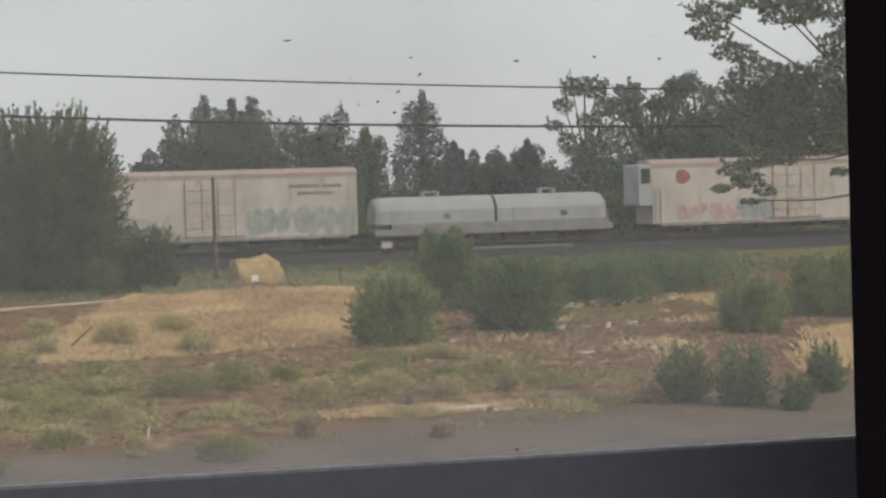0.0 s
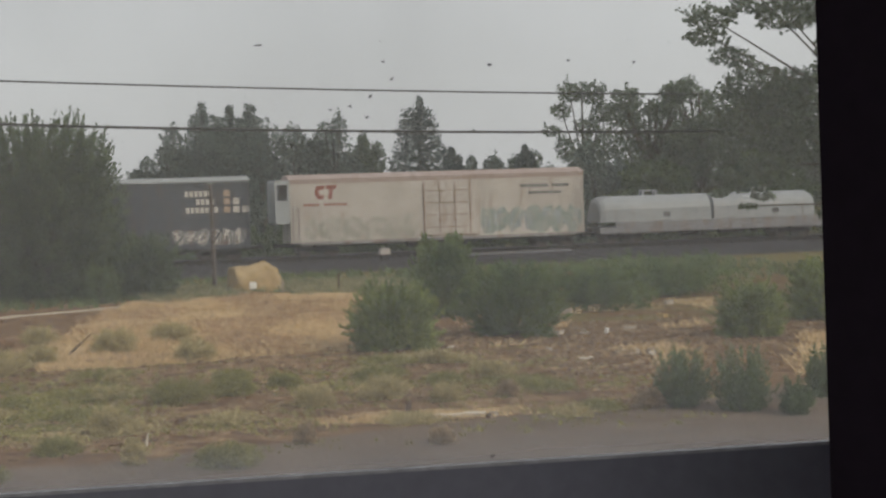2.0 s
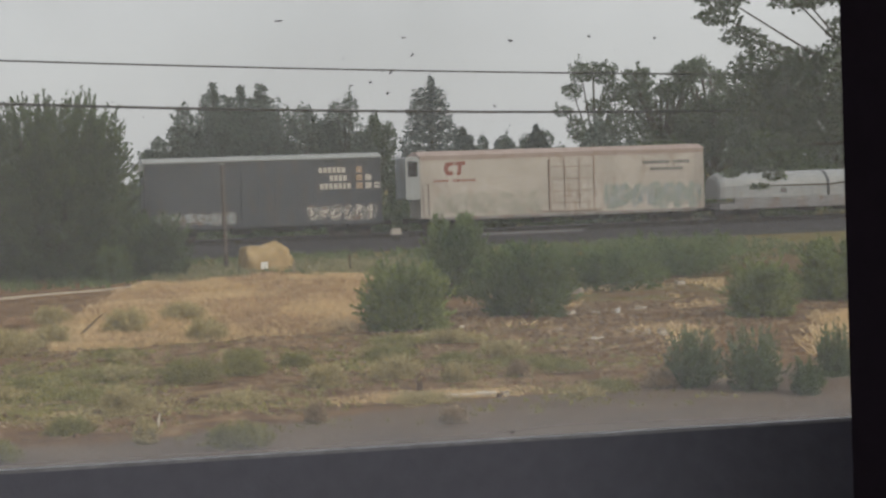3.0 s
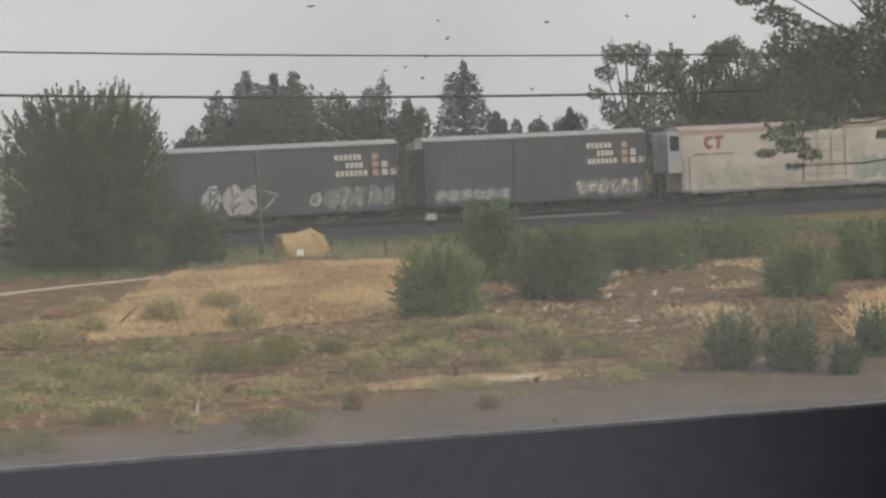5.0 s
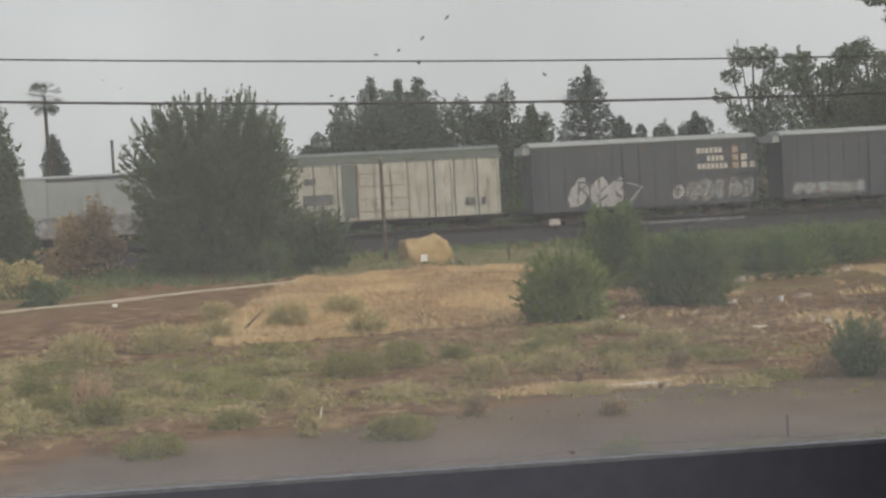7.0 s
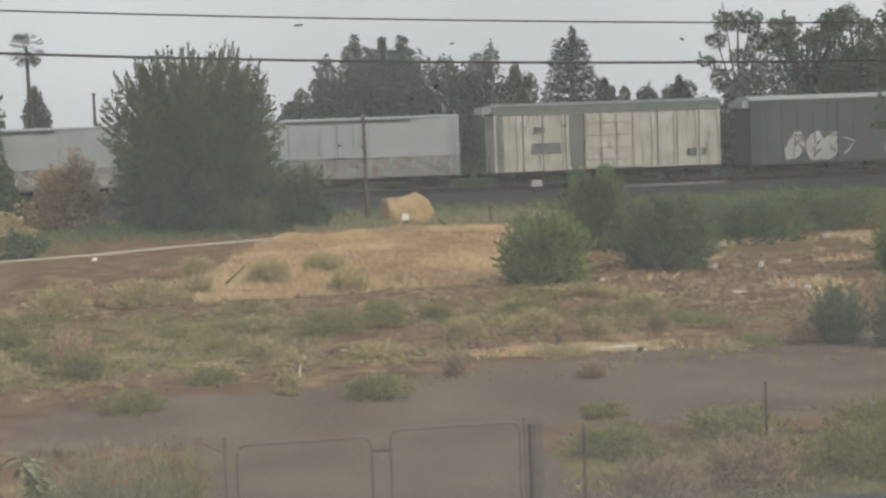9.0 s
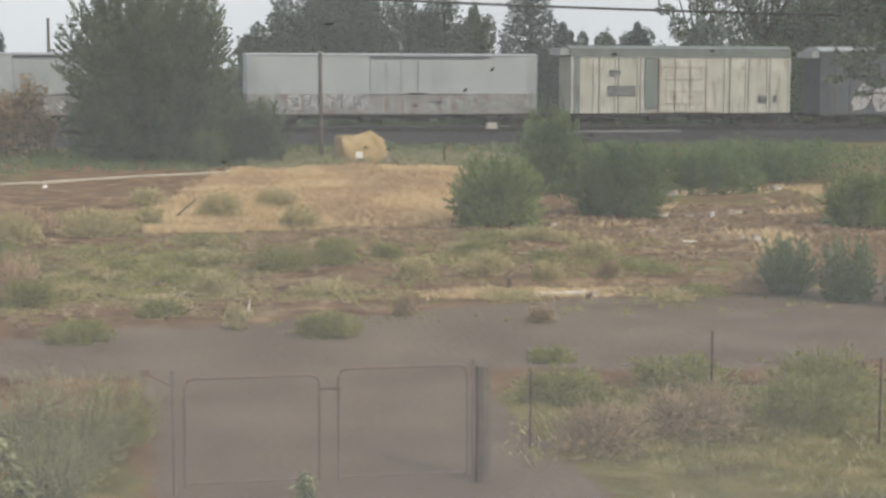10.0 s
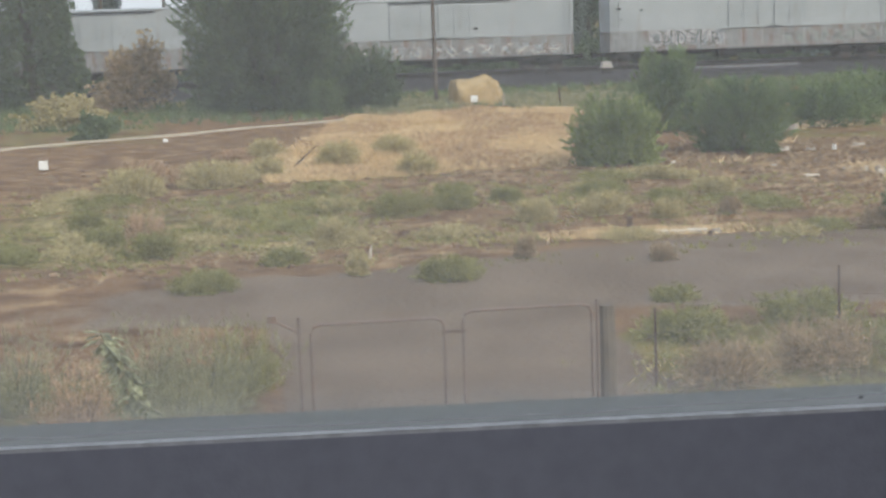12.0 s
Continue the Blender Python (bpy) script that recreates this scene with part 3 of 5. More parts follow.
def freight(name, x0, x1, label, category="boxcar"):
    car = empty(name, pose((x0 + x1) / 2, TRACK_Y, RAIL_Z), label, category, "cars of the passing freight train")
    CARS.append((car, (x0 + x1) / 2))
    h = (x1 - x0) / 2
    part("underframe", Shape().box(-h, h, -0.25, 0.25, 0.62, 0.95).box(-h + 0.4, h - 0.4, -1.35, 1.35, 0.86, 0.94).box(-2.2, -0.9, -1.3, -0.6, 0.4, 0.9, 0.08).box(0.6, 2.4, -1.2, -0.8, 0.45, 0.85, 0.1).box(3.0, 3.5, -1.2, -0.9, 0.5, 0.9), M["under"], car)
    for s in (-1, 1):
        part("coupler", Shape().tube([(s * (h - 0.2), 0, 0.78), (s * (h + 0.75), 0, 0.78)], 0.11, 8).box(s * (h + 0.75) - 0.15, s * (h + 0.75) + 0.15, -0.16, 0.16, 0.6, 0.96, 0.04), M["under"], car)
        bogie(car, s * (h - 1.9))
    return car, h


def ladder(parent, x, z0, z1, mat, y=-1.5):
    s = Shape()
    for dx in (-0.2, 0.2):
        s.box(x + dx - 0.02, x + dx + 0.02, y - 0.07, y - 0.03, z0, z1)
    k = int((z1 - z0) / 0.38)
    for i in range(k + 1):
        z = z0 + (z1 - z0) * i / k
        s.box(x - 0.2, x + 0.2, y - 0.07, y - 0.04, z - 0.015, z + 0.015)
    part("ladder", s, mat, parent)


def roof(parent, h, z0, z1, mat, ribs, over=0.06):
    s = Shape()
    b = len(s.v)
    w = 1.5 + over
    prof = [(-w, z0), (-w, z0 + 0.07), (-0.5, z1), (0.5, z1), (w, z0 + 0.07), (w, z0)]
    s.v += [(x, y, z) for x in (-h - over, h + over) for y, z in prof]
    s.f += [tuple(b + i for i in range(6)), tuple(b + 11 - i for i in range(6))] + [(b + i, b + 6 + i, b + 6 + (i + 1) % 6, b + (i + 1) % 6) for i in range(6)]
    for i in range(ribs):
        x = -h + (i + 0.5) * 2 * h / ribs
        s.box(x - 0.04, x + 0.04, -w + 0.02, w - 0.02, z0 + 0.06, z0 + 0.12)
    part("roof", s, mat, parent)


def door(parent, x0, x1, z0, z1, mat, rods=2, line="dirty_band"):
    s = Shape().box(x0, x1, -1.56, -1.5, z0, z1, 0.03)
    d = part("door", s, mat, parent)
    g = Shape()
    for i in range(4):
        z = z0 + (z1 - z0) * (i + 0.6) / 4.3
        g.box(x0 + 0.1, x1 - 0.1, -1.585, -1.56, z - 0.025, z + 0.025)
    g.box(x0 - 0.05, x0 + 0.02, -1.6, -1.5, z0, z1).box(x1 - 0.02, x1 + 0.05, -1.6, -1.5, z0, z1).box(x0 - 0.6, x1 + 0.6, -1.6, -1.52, z0 - 0.07, z0 - 0.01)
    part("door_frame", g, M[line], d)
    for i in range(rods):
        x = x0 + (x1 - x0) * (i + 1) / (rods + 1)
        part("locking_rod", Shape().tube([(x, -1.6, z0 + 0.05), (x, -1.6, z1 - 0.05)], 0.025, 6).box(x - 0.12, x + 0.12, -1.62, -1.58, z0 + 0.9, z0 + 1.0), M[line], d)


def reefer(x0, x1, logo, art, label):
    car, h = freight("refrigerator_car", x0, x1, label, "freight car")
    part("body", Shape().box(-h, h, -1.5, 1.5, 0.92, 4.98), M["white_paint"], car)
    roof(car, h, 4.95, 5.33, M["pink_trim"], 16)
    part("side_sill", Shape().box(-h + 0.6, h - 0.6, -1.53, -1.5, 0.78, 0.98), M["dirty_band"], car)
    part("eave_strip", Shape().box(-h, h, -1.53, -1.5, 4.72, 4.96), M["pink_trim"], car)
    door(car, -1.1, 2.0, 1.15, 4.6, M["white_paint"], line="door_rust")
    unit = part("cooling_unit", Shape().box(-h - 0.95, -h, -1.45, 1.45, 2.2, 5.0, 0.1), M["grey_paint"], car, "grey end-mounted cooling unit")
    part("grille", Shape().box(-h - 0.8, -h - 0.15, -1.47, -1.45, 3.7, 4.7), M["under"], unit)
    ladder(car, -h + 0.35, 1.0, 3.2, M["dirty_band"])
    ladder(car, h - 0.35, 1.0, 4.6, M["white_paint"])
    if logo == 1:
        s = Shape()
        s.prism([(-h + 1.6, 4.1), (-h + 1.75, 4.55), (-h + 2.3, 4.6), (-h + 2.25, 4.35), (-h + 1.95, 4.3), (-h + 1.9, 4.0), (-h + 2.25, 3.95), (-h + 2.2, 3.7), (-h + 1.8, 3.7)], -0.008, -0.002)
        s.prism([(-h + 2.35, 4.35), (-h + 2.4, 4.6), (-h + 3.1, 4.6), (-h + 3.05, 4.35), (-h + 2.85, 4.35), (-h + 2.75, 3.7), (-h + 2.5, 3.7), (-h + 2.6, 4.35)], -0.008, -0.002)
        part("logo", s, M["red_mark"], car, at=pose(0, -1.5, 0))
        blocks(car, -h + 0.9, 3.28, 2.9, 0.16, "xxxx xxxxxx", M["red_mark"])
        blocks(car, h - 4.4, 4.05, 3.4, 0.22, "xxxxxxxx xxxxx", M["spray_dark"])
        blocks(car, h - 3.9, 3.6, 2.4, 0.2, "xxxxxxxxxx", M["spray_dark"])
    else:
        ring = [(-h + 2.2 + 0.55 * math.cos(a) * (1 + 0.15 * math.cos(3 * a)), 4.1 + 0.5 * math.sin(a)) for a in [-k * math.tau / 12 for k in range(12)]]
        part("logo", Shape().prism(ring, -0.008, -0.002), M["red_mark"], car, at=pose(0, -1.5, 0))
    for k, (a, b, z0, z1, n, mats) in enumerate(art):
        letters(car, a, b, z0, z1, n, [M[q] for q in mats], 11 + k + logo)
    return car


def dark_boxcar(x0, x1, art, label):
    car, h = freight("boxcar", x0, x1, label)
    part("body", Shape().box(-h, h, -1.45, 1.45, 0.9, 5.05), M["dark_paint"], car)
    roof(car, h, 5.03, 5.37, M["dark_roof"], 14)
    rib = Shape().box(-0.06, 0.06, -1.5, -1.45, 0.95, 5.0).mesh("side_post", M["dark_paint"])
    for i in range(15):
        part("side_post", rib, None, car, at=pose(-h + 0.06 + i * (2 * h - 0.12) / 14, 0, 0))
    part("side_sill", Shape().box(-h, h, -1.52, -1.44, 0.8, 0.98), M["dark_paint"], car)
    door(car, -1.5, 1.7, 1.1, 4.8, M["dark_paint"], line="dark_paint")
    part("end_platform", Shape().box(-h - 0.55, -h, -1.3, 1.3, 4.6, 5.05), M["dark_roof"], car, "pale brake platform at the roof end")
    ladder(car, -h + 0.4, 1.0, 4.8, M["dark_paint"])
    ladder(car, h - 0.4, 1.0, 4.8, M["dark_paint"])
    x = h - 4.1
    for row, (word, dx) in enumerate((("xxxxxx", 0.0), ("xxxx", 0.7), ("xxxxxxx", 0.05))):
        blocks(car, x + dx, 4.12 - row * 0.52, 0.3 * len(word), 0.36, word, M["pale_mark"])
    for cx, row, mt in ((2.45, 0, "amber_mark"), (2.45, 1, "amber_mark"), (2.45, 2, "amber_mark"), (3.05, 1, "pale_mark"), (3.05, 2, "pale_mark"), (3.62, 2, "pale_mark")):
        part("logo_square", Shape().box(x + cx, x + cx + 0.4, -0.008, -0.002, 4.1 - row * 0.52, 4.5 - row * 0.52), M[mt], car, at=pose(0, -1.5, 0))
    for k, (a, b, z0, z1, n, mats) in enumerate(art):
        letters(car, a, b, z0, z1, n, [M[q] for q in mats], 31 + k + int(abs(x0)))
    return car


def ribbed_boxcar(x0, x1):
    car, h = freight("boxcar", x0, x1, "dirty cream ribbed boxcar with a green upper band")
    part("body", Shape().box(-h, h, -1.42, 1.42, 0.9, 4.65), M["cream_paint"], car)
    part("upper_band", Shape().box(-h - 0.02, h + 0.02, -1.5, 1.5, 4.62, 5.12), M["green_trim"], car, "faded green upper band")
    roof(car, h, 5.1, 5.38, M["green_trim"], 14)
    rib = Shape().box(-0.07, 0.07, -1.5, -1.42, 0.92, 4.63).mesh("side_post", M["cream_paint"])
    dark = Shape().box(-0.055, 0.055, -1.428, -1.418, 0.95, 4.6).mesh("panel_seam", M["spray_dark"])
    for i in range(11):
        x = -h + 0.08 + i * (2 * h - 0.16) / 10
        part("side_post", rib, None, car, at=pose(x, 0, 0))
        if i < 10:
            part("panel_seam", dark, None, car, at=pose(x + 0.13 + 0.2 * (i % 3 == 1), 0, 0))
    part("corner_panel", Shape().box(-h + 0.2, -h + 0.62, -1.44, -1.415, 0.95, 4.6), M["green_trim"], car, "grey-green corner panel")
    part("door_track_panel", Shape().box(-2.55, -1.7, -1.53, -1.42, 1.2, 4.55), M["green_trim"], car, "dark grey-green panel beside the door")
    door(car, -1.6, 1.6, 1.05, 4.5, M["cream_paint"], line="door_rust")
    part("logo", Shape().box(-h + 2.5, -h + 4.4, -1.515, -1.5, 2.1, 2.75, 0.05), M["spray_dark"], car)
    part("end_platform", Shape().box(-h - 0.7, -h, -1.3, 1.3, 4.75, 5.2), M["dark_roof"], car, "pale brake platform at the roof end")
    part("logo", Shape().box(-h + 2.6, -h + 3.4, -1.515, -1.5, 3.4, 3.8, 0.05), M["spray_dark"], car)
    part("side_sill", Shape().box(-h, h, -1.52, -1.4, 0.78, 0.95), M["under"], car)
    blocks(car, h - 2.3, 1.6, 1.4, 0.5, "xx x", M["spray_dark"])
    return car


def plain_boxcar(x0, x1, art, label):
    car, h = freight("boxcar", x0, x1, label)
    part("body", Shape().box(-h, h, -1.5, 1.5, 2.25, 4.68), M["grey_paint"], car)
    part("lower_side", Shape().box(-h, h, -1.5, 1.5, 0.95, 2.25), M["grime_paint"], car, "grimy lower side")
    roof(car, h, 4.66, 4.82, M["grey_paint"], 18)
    part("door_rail", Shape().box(-1.6, 6.2, -1.62, -1.5, 4.5, 4.62), M["dark_paint"], car)
    door(car, -1.5, 1.4, 2.3, 4.4, M["grey_paint"], line="grey_paint")
    door(car, 1.6, 4.5, 2.3, 4.4, M["grey_paint"], line="grey_paint")
    rib = Shape().box(-0.025, 0.025, -1.512, -1.5, 1.0, 4.66).mesh("seam", M["grey_paint"])
    for i in range(14):
        part("seam", rib, None, car, at=pose(-h + 0.2 + i * (2 * h - 0.4) / 13, 0, 0))
    ladder(car, -h + 0.4, 1.0, 4.4, M["grey_paint"])
    ladder(car, h - 0.4, 1.0, 4.4, M["grey_paint"])
    for k, (a, b, z0, z1, n, mats) in enumerate(art):
        letters(car, a, b, z0, z1, n, [M[q] for q in mats], 51 + k + int(abs(x0)))
    return car


def coil_car(x0, x1):
    car, h = freight("coil_car", x0, x1, "pale grey coil car with two rounded hoods", "freight car")
    part("deck", Shape().box(-h, h, -1.45, 1.45, 0.75, 1.15).box(-h + 1.1, h - 0.3, -1.5, -1.4, 1.05, 1.5), M["sill_grey"], car, "dusty grey side sill")
    for k, (a, b) in enumerate(((-h + 0.05, -0.1), (0.1, h - 0.35))):
        s = Shape()
        prof = [(-1.42, 1.5), (-1.42, 2.35), (-1.25, 2.75), (-0.85, 3.1), (-0.35, 3.25), (0.35, 3.25), (0.85, 3.1), (1.25, 2.75), (1.42, 2.35), (1.42, 1.5)]
        n = len(prof)
        # the hood's outer end is rounded off in steps
        cuts = [(a, 0.78), (a + 0.12, 0.9), (a + 0.4, 0.98), (a + 0.8, 1.0), (b - 0.05, 1.0), (b, 0.98)] if k == 0 else [(a, 0.98), (a + 0.05, 1.0), (b - 0.8, 1.0), (b - 0.4, 0.98), (b - 0.12, 0.9), (b, 0.75)]
        for x, q in cuts:
            s.v += [(x, y * q, 1.5 + (z - 1.5) * q) for y, z in prof]
        for i in range(len(cuts) - 1):
            for j in range(n - 1):
                s.f.append((i * n + j, (i + 1) * n + j, (i + 1) * n + j + 1, i * n + j + 1))
        s.f += [tuple(range(n)), tuple(reversed(range((len(cuts) - 1) * n, len(cuts) * n)))]
        hood = part("hood", s, M["hood_paint"], car)
        c = (a + b) / 2
        part("lifting_bracket", Shape().box(c - 0.55, c - 0.4, -0.35, 0.35, 3.2, 3.6).box(c + 0.4, c + 0.55, -0.35, 0.35, 3.2, 3.6).box(c - 0.6, c + 0.6, -0.1, 0.1, 3.5, 3.62), M["hood_paint"], hood)
        part("placard", Shape().box(c + 0.5, c + 1.0, -1.44, -1.42, 1.75, 2.1), M["spray_dark"], hood)
        for x in (a + 1.1, b - 1.1):
            part("hood_band", Shape().box(x - 0.04, x + 0.04, -1.445, -1.42, 1.5, 2.35), M["sill_grey"], hood)
    part("end_rail", Shape().tube([(-h + 0.1, -1.4, 1.1), (-h + 0.1, -1.4, 2.0), (-h + 0.1, 1.4, 2.0), (-h + 0.1, 1.4, 1.1)], 0.03, 6), M["sill_grey"], car)
    return car


reefer(42.9 + 0.74, 63.7, 2, [(-8.4, -3.6, 1.1, 2.3, 6, ("spray_red", "pale_mark", "spray_red")), (-3.8, 0.2, 1.0, 2.6, 5, ("spray_blue", "spray_teal", "spray_dark"))], "dirty white refrigerator car with a red emblem and graffiti")
coil_car(24.3, 40.75)
reefer(3.2, 23.14, 1, [(-9.0, -1.6, 1.0, 2.6, 8, ("spray_grey", "white_paint", "spray_grey")), (2.6, 9.8, 1.0, 2.9, 7, ("spray_teal", "spray_blue", "spray_grey"))], "dirty white refrigerator car with red lettering and graffiti")
dark_boxcar(-14.6, 0.6, [(2.6, 7.3, 1.0, 2.1, 6, ("dirty_band", "pale_mark", "dark_paint")), (-7.0, -2.0, 1.0, 1.9, 6, ("grime_paint", "spray_blue"))], "dark boxcar with pale lettering and faded graffiti")
dark_boxcar(-31.6, -16.4, [(-5.0, -0.1, 0.95, 3.0, 4, ("spray_white", "spray_dark", "spray_white")), (0.3, 2.6, 1.2, 2.2, 3, ("spray_white", "spray_dark")), (2.8, 7.3, 1.0, 2.5, 5, ("grime_paint", "spray_dark", "spray_blue"))], "dark boxcar with pale lettering and bold white graffiti")
ribbed_boxcar(-49.0, -33.75)
plain_boxcar(-70.1, -51.3, [(-6.8, -1.9, 1.2, 2.3, 6, ("spray_white", "spray_dark", "spray_blue")), (2.0, 8.8, 1.1, 2.0, 8, ("dirty_band", "spray_teal", "spray_dark"))], "pale grey boxcar with grimy graffiti along its lower side")
plain_boxcar(-93.0, -72.5, [(-3.8, 9.6, 1.0, 1.9, 12, ("dirty_band", "spray_blue", "pale_mark"))], "pale grey boxcar with a grimy lower side")
plain_boxcar(-114.6, -95.5, [], "pale grey boxcar with a grimy lower side")


# ---- plants ----
def leaves(lobes, count, size, seed, sprigs=0, sprig_len=1.0, up=0.6, hollow=0.45, long=1.0):
    """A crown: clumps of small leaves through a set of lobes, thickest near their skins, with shoots that stand out."""
    r = np.random.default_rng(seed)
    lobes = np.array(lobes, dtype=float)
    area = (lobes[:, 3] * lobes[:, 5]) ** 0.9
    pick = r.choice(len(lobes), count, p=area / area.sum())
    u = r.normal(size=(count, 3))
    u /= np.linalg.norm(u, axis=1, keepdims=True)
    # bumps on the skin, so that the outline is uneven
    bump = 1 + 0.16 * np.sin(u[:, 0] * 7 + pick) * np.sin(u[:, 2] * 6 + 2 * pick) + 0.1 * np.sin(u[:, 0] * 17 + u[:, 2] * 13 + pick)
    rad = (1 - hollow * r.random(count) ** 1.6) * bump
    c = lobes[pick, :3] + u * rad[:, None] * lobes[pick, 3:6]
    if sprigs:
        sp = r.choice(len(lobes), sprigs, p=area / area.sum())
        d = r.normal(size=(sprigs, 3))
        d[:, 2] = np.abs(d[:, 2]) + 0.2
        d /= np.linalg.norm(d, axis=1, keepdims=True)
        root = lobes[sp, :3] + d * lobes[sp, 3:6] * 0.9
        d[:, 2] += up
        d /= np.linalg.norm(d, axis=1, keepdims=True)
        k = 14
        along = np.tile(np.linspace(0, 1, k), sprigs) * np.repeat(r.uniform(0.4, 1.0, sprigs), k) * sprig_len
        pts = np.repeat(root, k, 0) + np.repeat(d, k, 0) * along[:, None] + r.normal(scale=size * 0.45, size=(sprigs * k, 3))
        c = np.concatenate([c, pts])
    n = len(c)
    a = r.normal(size=(n, 3))
    a[:, 2] *= 0.8
    a /= np.linalg.norm(a, axis=1, keepdims=True)
    b = np.cross(a, r.normal(size=(n, 3)))
    b /= np.linalg.norm(b, axis=1, keepdims=True)
    s = size * r.uniform(0.6, 1.3, (n, 1))
    a, b = a * s * long, b * s * 0.55
    bend = np.cross(a, b) / s * 0.25
    v = np.stack([c - a, c + b + bend, c + a, c - b + bend], 1).reshape(-1, 3)
    f = np.arange(n * 4).reshape(-1, 4)
    return v, f


def shoots(w, h, count, per, size, seed, prof, depth=1.0, plume=0.1, long=1.6, start=0.3, rise=0.55, ragged=0.1, fill=0.55):
    """A crown of leafy shoots that spring from within and curve up to the skin of a rounded form; prof gives its half-widths from foot to top."""
    r = np.random.default_rng(seed)
    zf = r.random(count) ** 0.85
    az = r.uniform(0, math.tau, count)
    lump = 1 + 0.09 * np.sin(3 * az + seed) + 0.07 * np.sin(5 * az + 9 * zf + 2 * seed)
    rad = np.interp(zf, np.linspace(0, 1, len(prof)), prof) * w / 2 * (1 - fill * r.random(count) ** 2) * lump * (1 + ragged * r.normal(size=count))
    tip = np.stack([rad * np.cos(az), rad * np.sin(az) * depth, h * np.maximum(0.03, zf * (1 + 0.5 * ragged * r.normal(size=count)))], 1)
    root = tip * np.array([0.35, 0.35, 1 - rise])
    mid = np.stack([tip[:, 0] * 0.85, tip[:, 1] * 0.85, root[:, 2] * 0.55 + tip[:, 2] * 0.45], 1)
    q = np.linspace(start, 1, per)[None, :, None]
    pts = root[:, None] * (1 - q) ** 2 + 2 * mid[:, None] * q * (1 - q) + tip[:, None] * q * q
    along = 2 * (mid - root)[:, None] * (1 - q) + 2 * (tip - mid)[:, None] * q
    along /= np.linalg.norm(along, axis=2, keepdims=True) + 1e-6
    n = count * per
    c = (pts + r.normal(size=pts.shape) * plume * (1.2 - q)).reshape(-1, 3)
    c[:, 2] = np.maximum(c[:, 2], 0.01)
    a = along.reshape(-1, 3) + r.normal(size=(n, 3)) * 0.55
    a /= np.linalg.norm(a, axis=1, keepdims=True)
    b = np.cross(a, r.normal(size=(n, 3)))
    b /= np.linalg.norm(b, axis=1, keepdims=True) + 1e-6
    s = size * r.uniform(0.6, 1.3, (n, 1))
    a, b = a * s * long, b * s * 0.55
    bend = np.cross(a, b) / s * 0.25
    return np.stack([c - a, c + b + bend, c + a, c - b + bend], 1).reshape(-1, 3), np.arange(n * 4).reshape(-1, 4)


DOME, EGG, TUFT = (0.88, 1.0, 1.0, 0.96, 0.84, 0.55), (0.86, 0.93, 0.98, 1.0, 1.02, 1.04, 1.02, 0.95, 0.8, 0.5), (0.65, 0.85, 1.0, 1.0, 0.9, 0.5)


def mesh_of(name, v, f, material):
    me = bpy.data.meshes.new(name)
    me.from_pydata(v.tolist(), [], f.tolist())
    me.materials.append(material)
    return me


def plant(name, x, y, lobes, count, size, mat, label, category, seed, trunk=0.15, bark="bark", group="", limbs=True, base=None, fork=0.5, **more):
    z = ground_z(x, y) if base is None else base
    ob = empty(name, pose(x, y, z), label, category, group)
    v, f = leaves(lobes, count, size, seed, **more)
    part("crown", mesh_of("crown", v, f, M[mat]), None, ob)
    r = random.Random(seed)
    top = max(l[2] for l in lobes)
    s = Shape()
    s.tube([(0, 0, -0.15), (0.05 * trunk, 0, top * 0.25), (r.uniform(-1, 1) * trunk, 0, top * 0.55), (r.uniform(-1, 1) * trunk, 0, top * 0.95)], [trunk * 1.25, trunk, trunk * 0.7, trunk * 0.25], 8)
    if limbs:
        for nth, l in enumerate(lobes):
            if fork > 0.5 and l[2] < 5.8 and nth % 4:
                continue
            k = (l[0], l[1], l[2])
            zz = min(top * fork, l[2] * (0.6 if fork <= 0.5 else 1.1))
            s.tube([(0, 0, zz), (l[0] * 0.5, l[1] * 0.5, zz * 0.45 + l[2] * 0.5), k, (l[0] * 1.1, l[1] * 1.1, l[2] + l[5] * 0.6)], [trunk * 0.6, trunk * 0.4, trunk * 0.22, trunk * 0.06], 6)
    part("trunk", s, M[bark], ob)
    return ob


def shrub(name, x, y, w, h, count, per, size, mat, label, category, seed, prof=DOME, stems=7, thick=0.02, group="", leaders=0, **more):
    """A plant of leafy shoots on stems that part at the ground."""
    ob = empty(name, pose(x, y, ground_z(x, y)), label, category, group)
    v, f = shoots(w, h, count, per, size, seed, prof, **more)
    if leaders:
        tall = shoots(w * 1.04, h * 1.06, leaders, 26, size * 0.8, seed + 1, prof, plume=size * 0.75, long=1.5, start=0.55, rise=0.3, ragged=0.05, fill=0.25)
        v, f = np.concatenate([v, tall[0]]), np.concatenate([f, tall[1] + len(v)])
    part("crown", mesh_of("crown", v, f, M[mat]), None, ob)
    r = random.Random(seed)
    s = Shape()
    for k in range(stems):
        a, q = r.uniform(0, math.tau), r.uniform(0.1, 0.32)
        dx, dy = math.cos(a) * w * q, math.sin(a) * w * q
        s.tube([(0.06 * dx, 0.06 * dy, -0.1), (dx * 0.6, dy * 0.6, h * 0.35), (dx, dy, h * r.uniform(0.6, 0.85))], [thick, thick * 0.7, thick * 0.25], 6)
    part("stem", s, M["bark"], ob)
    return ob


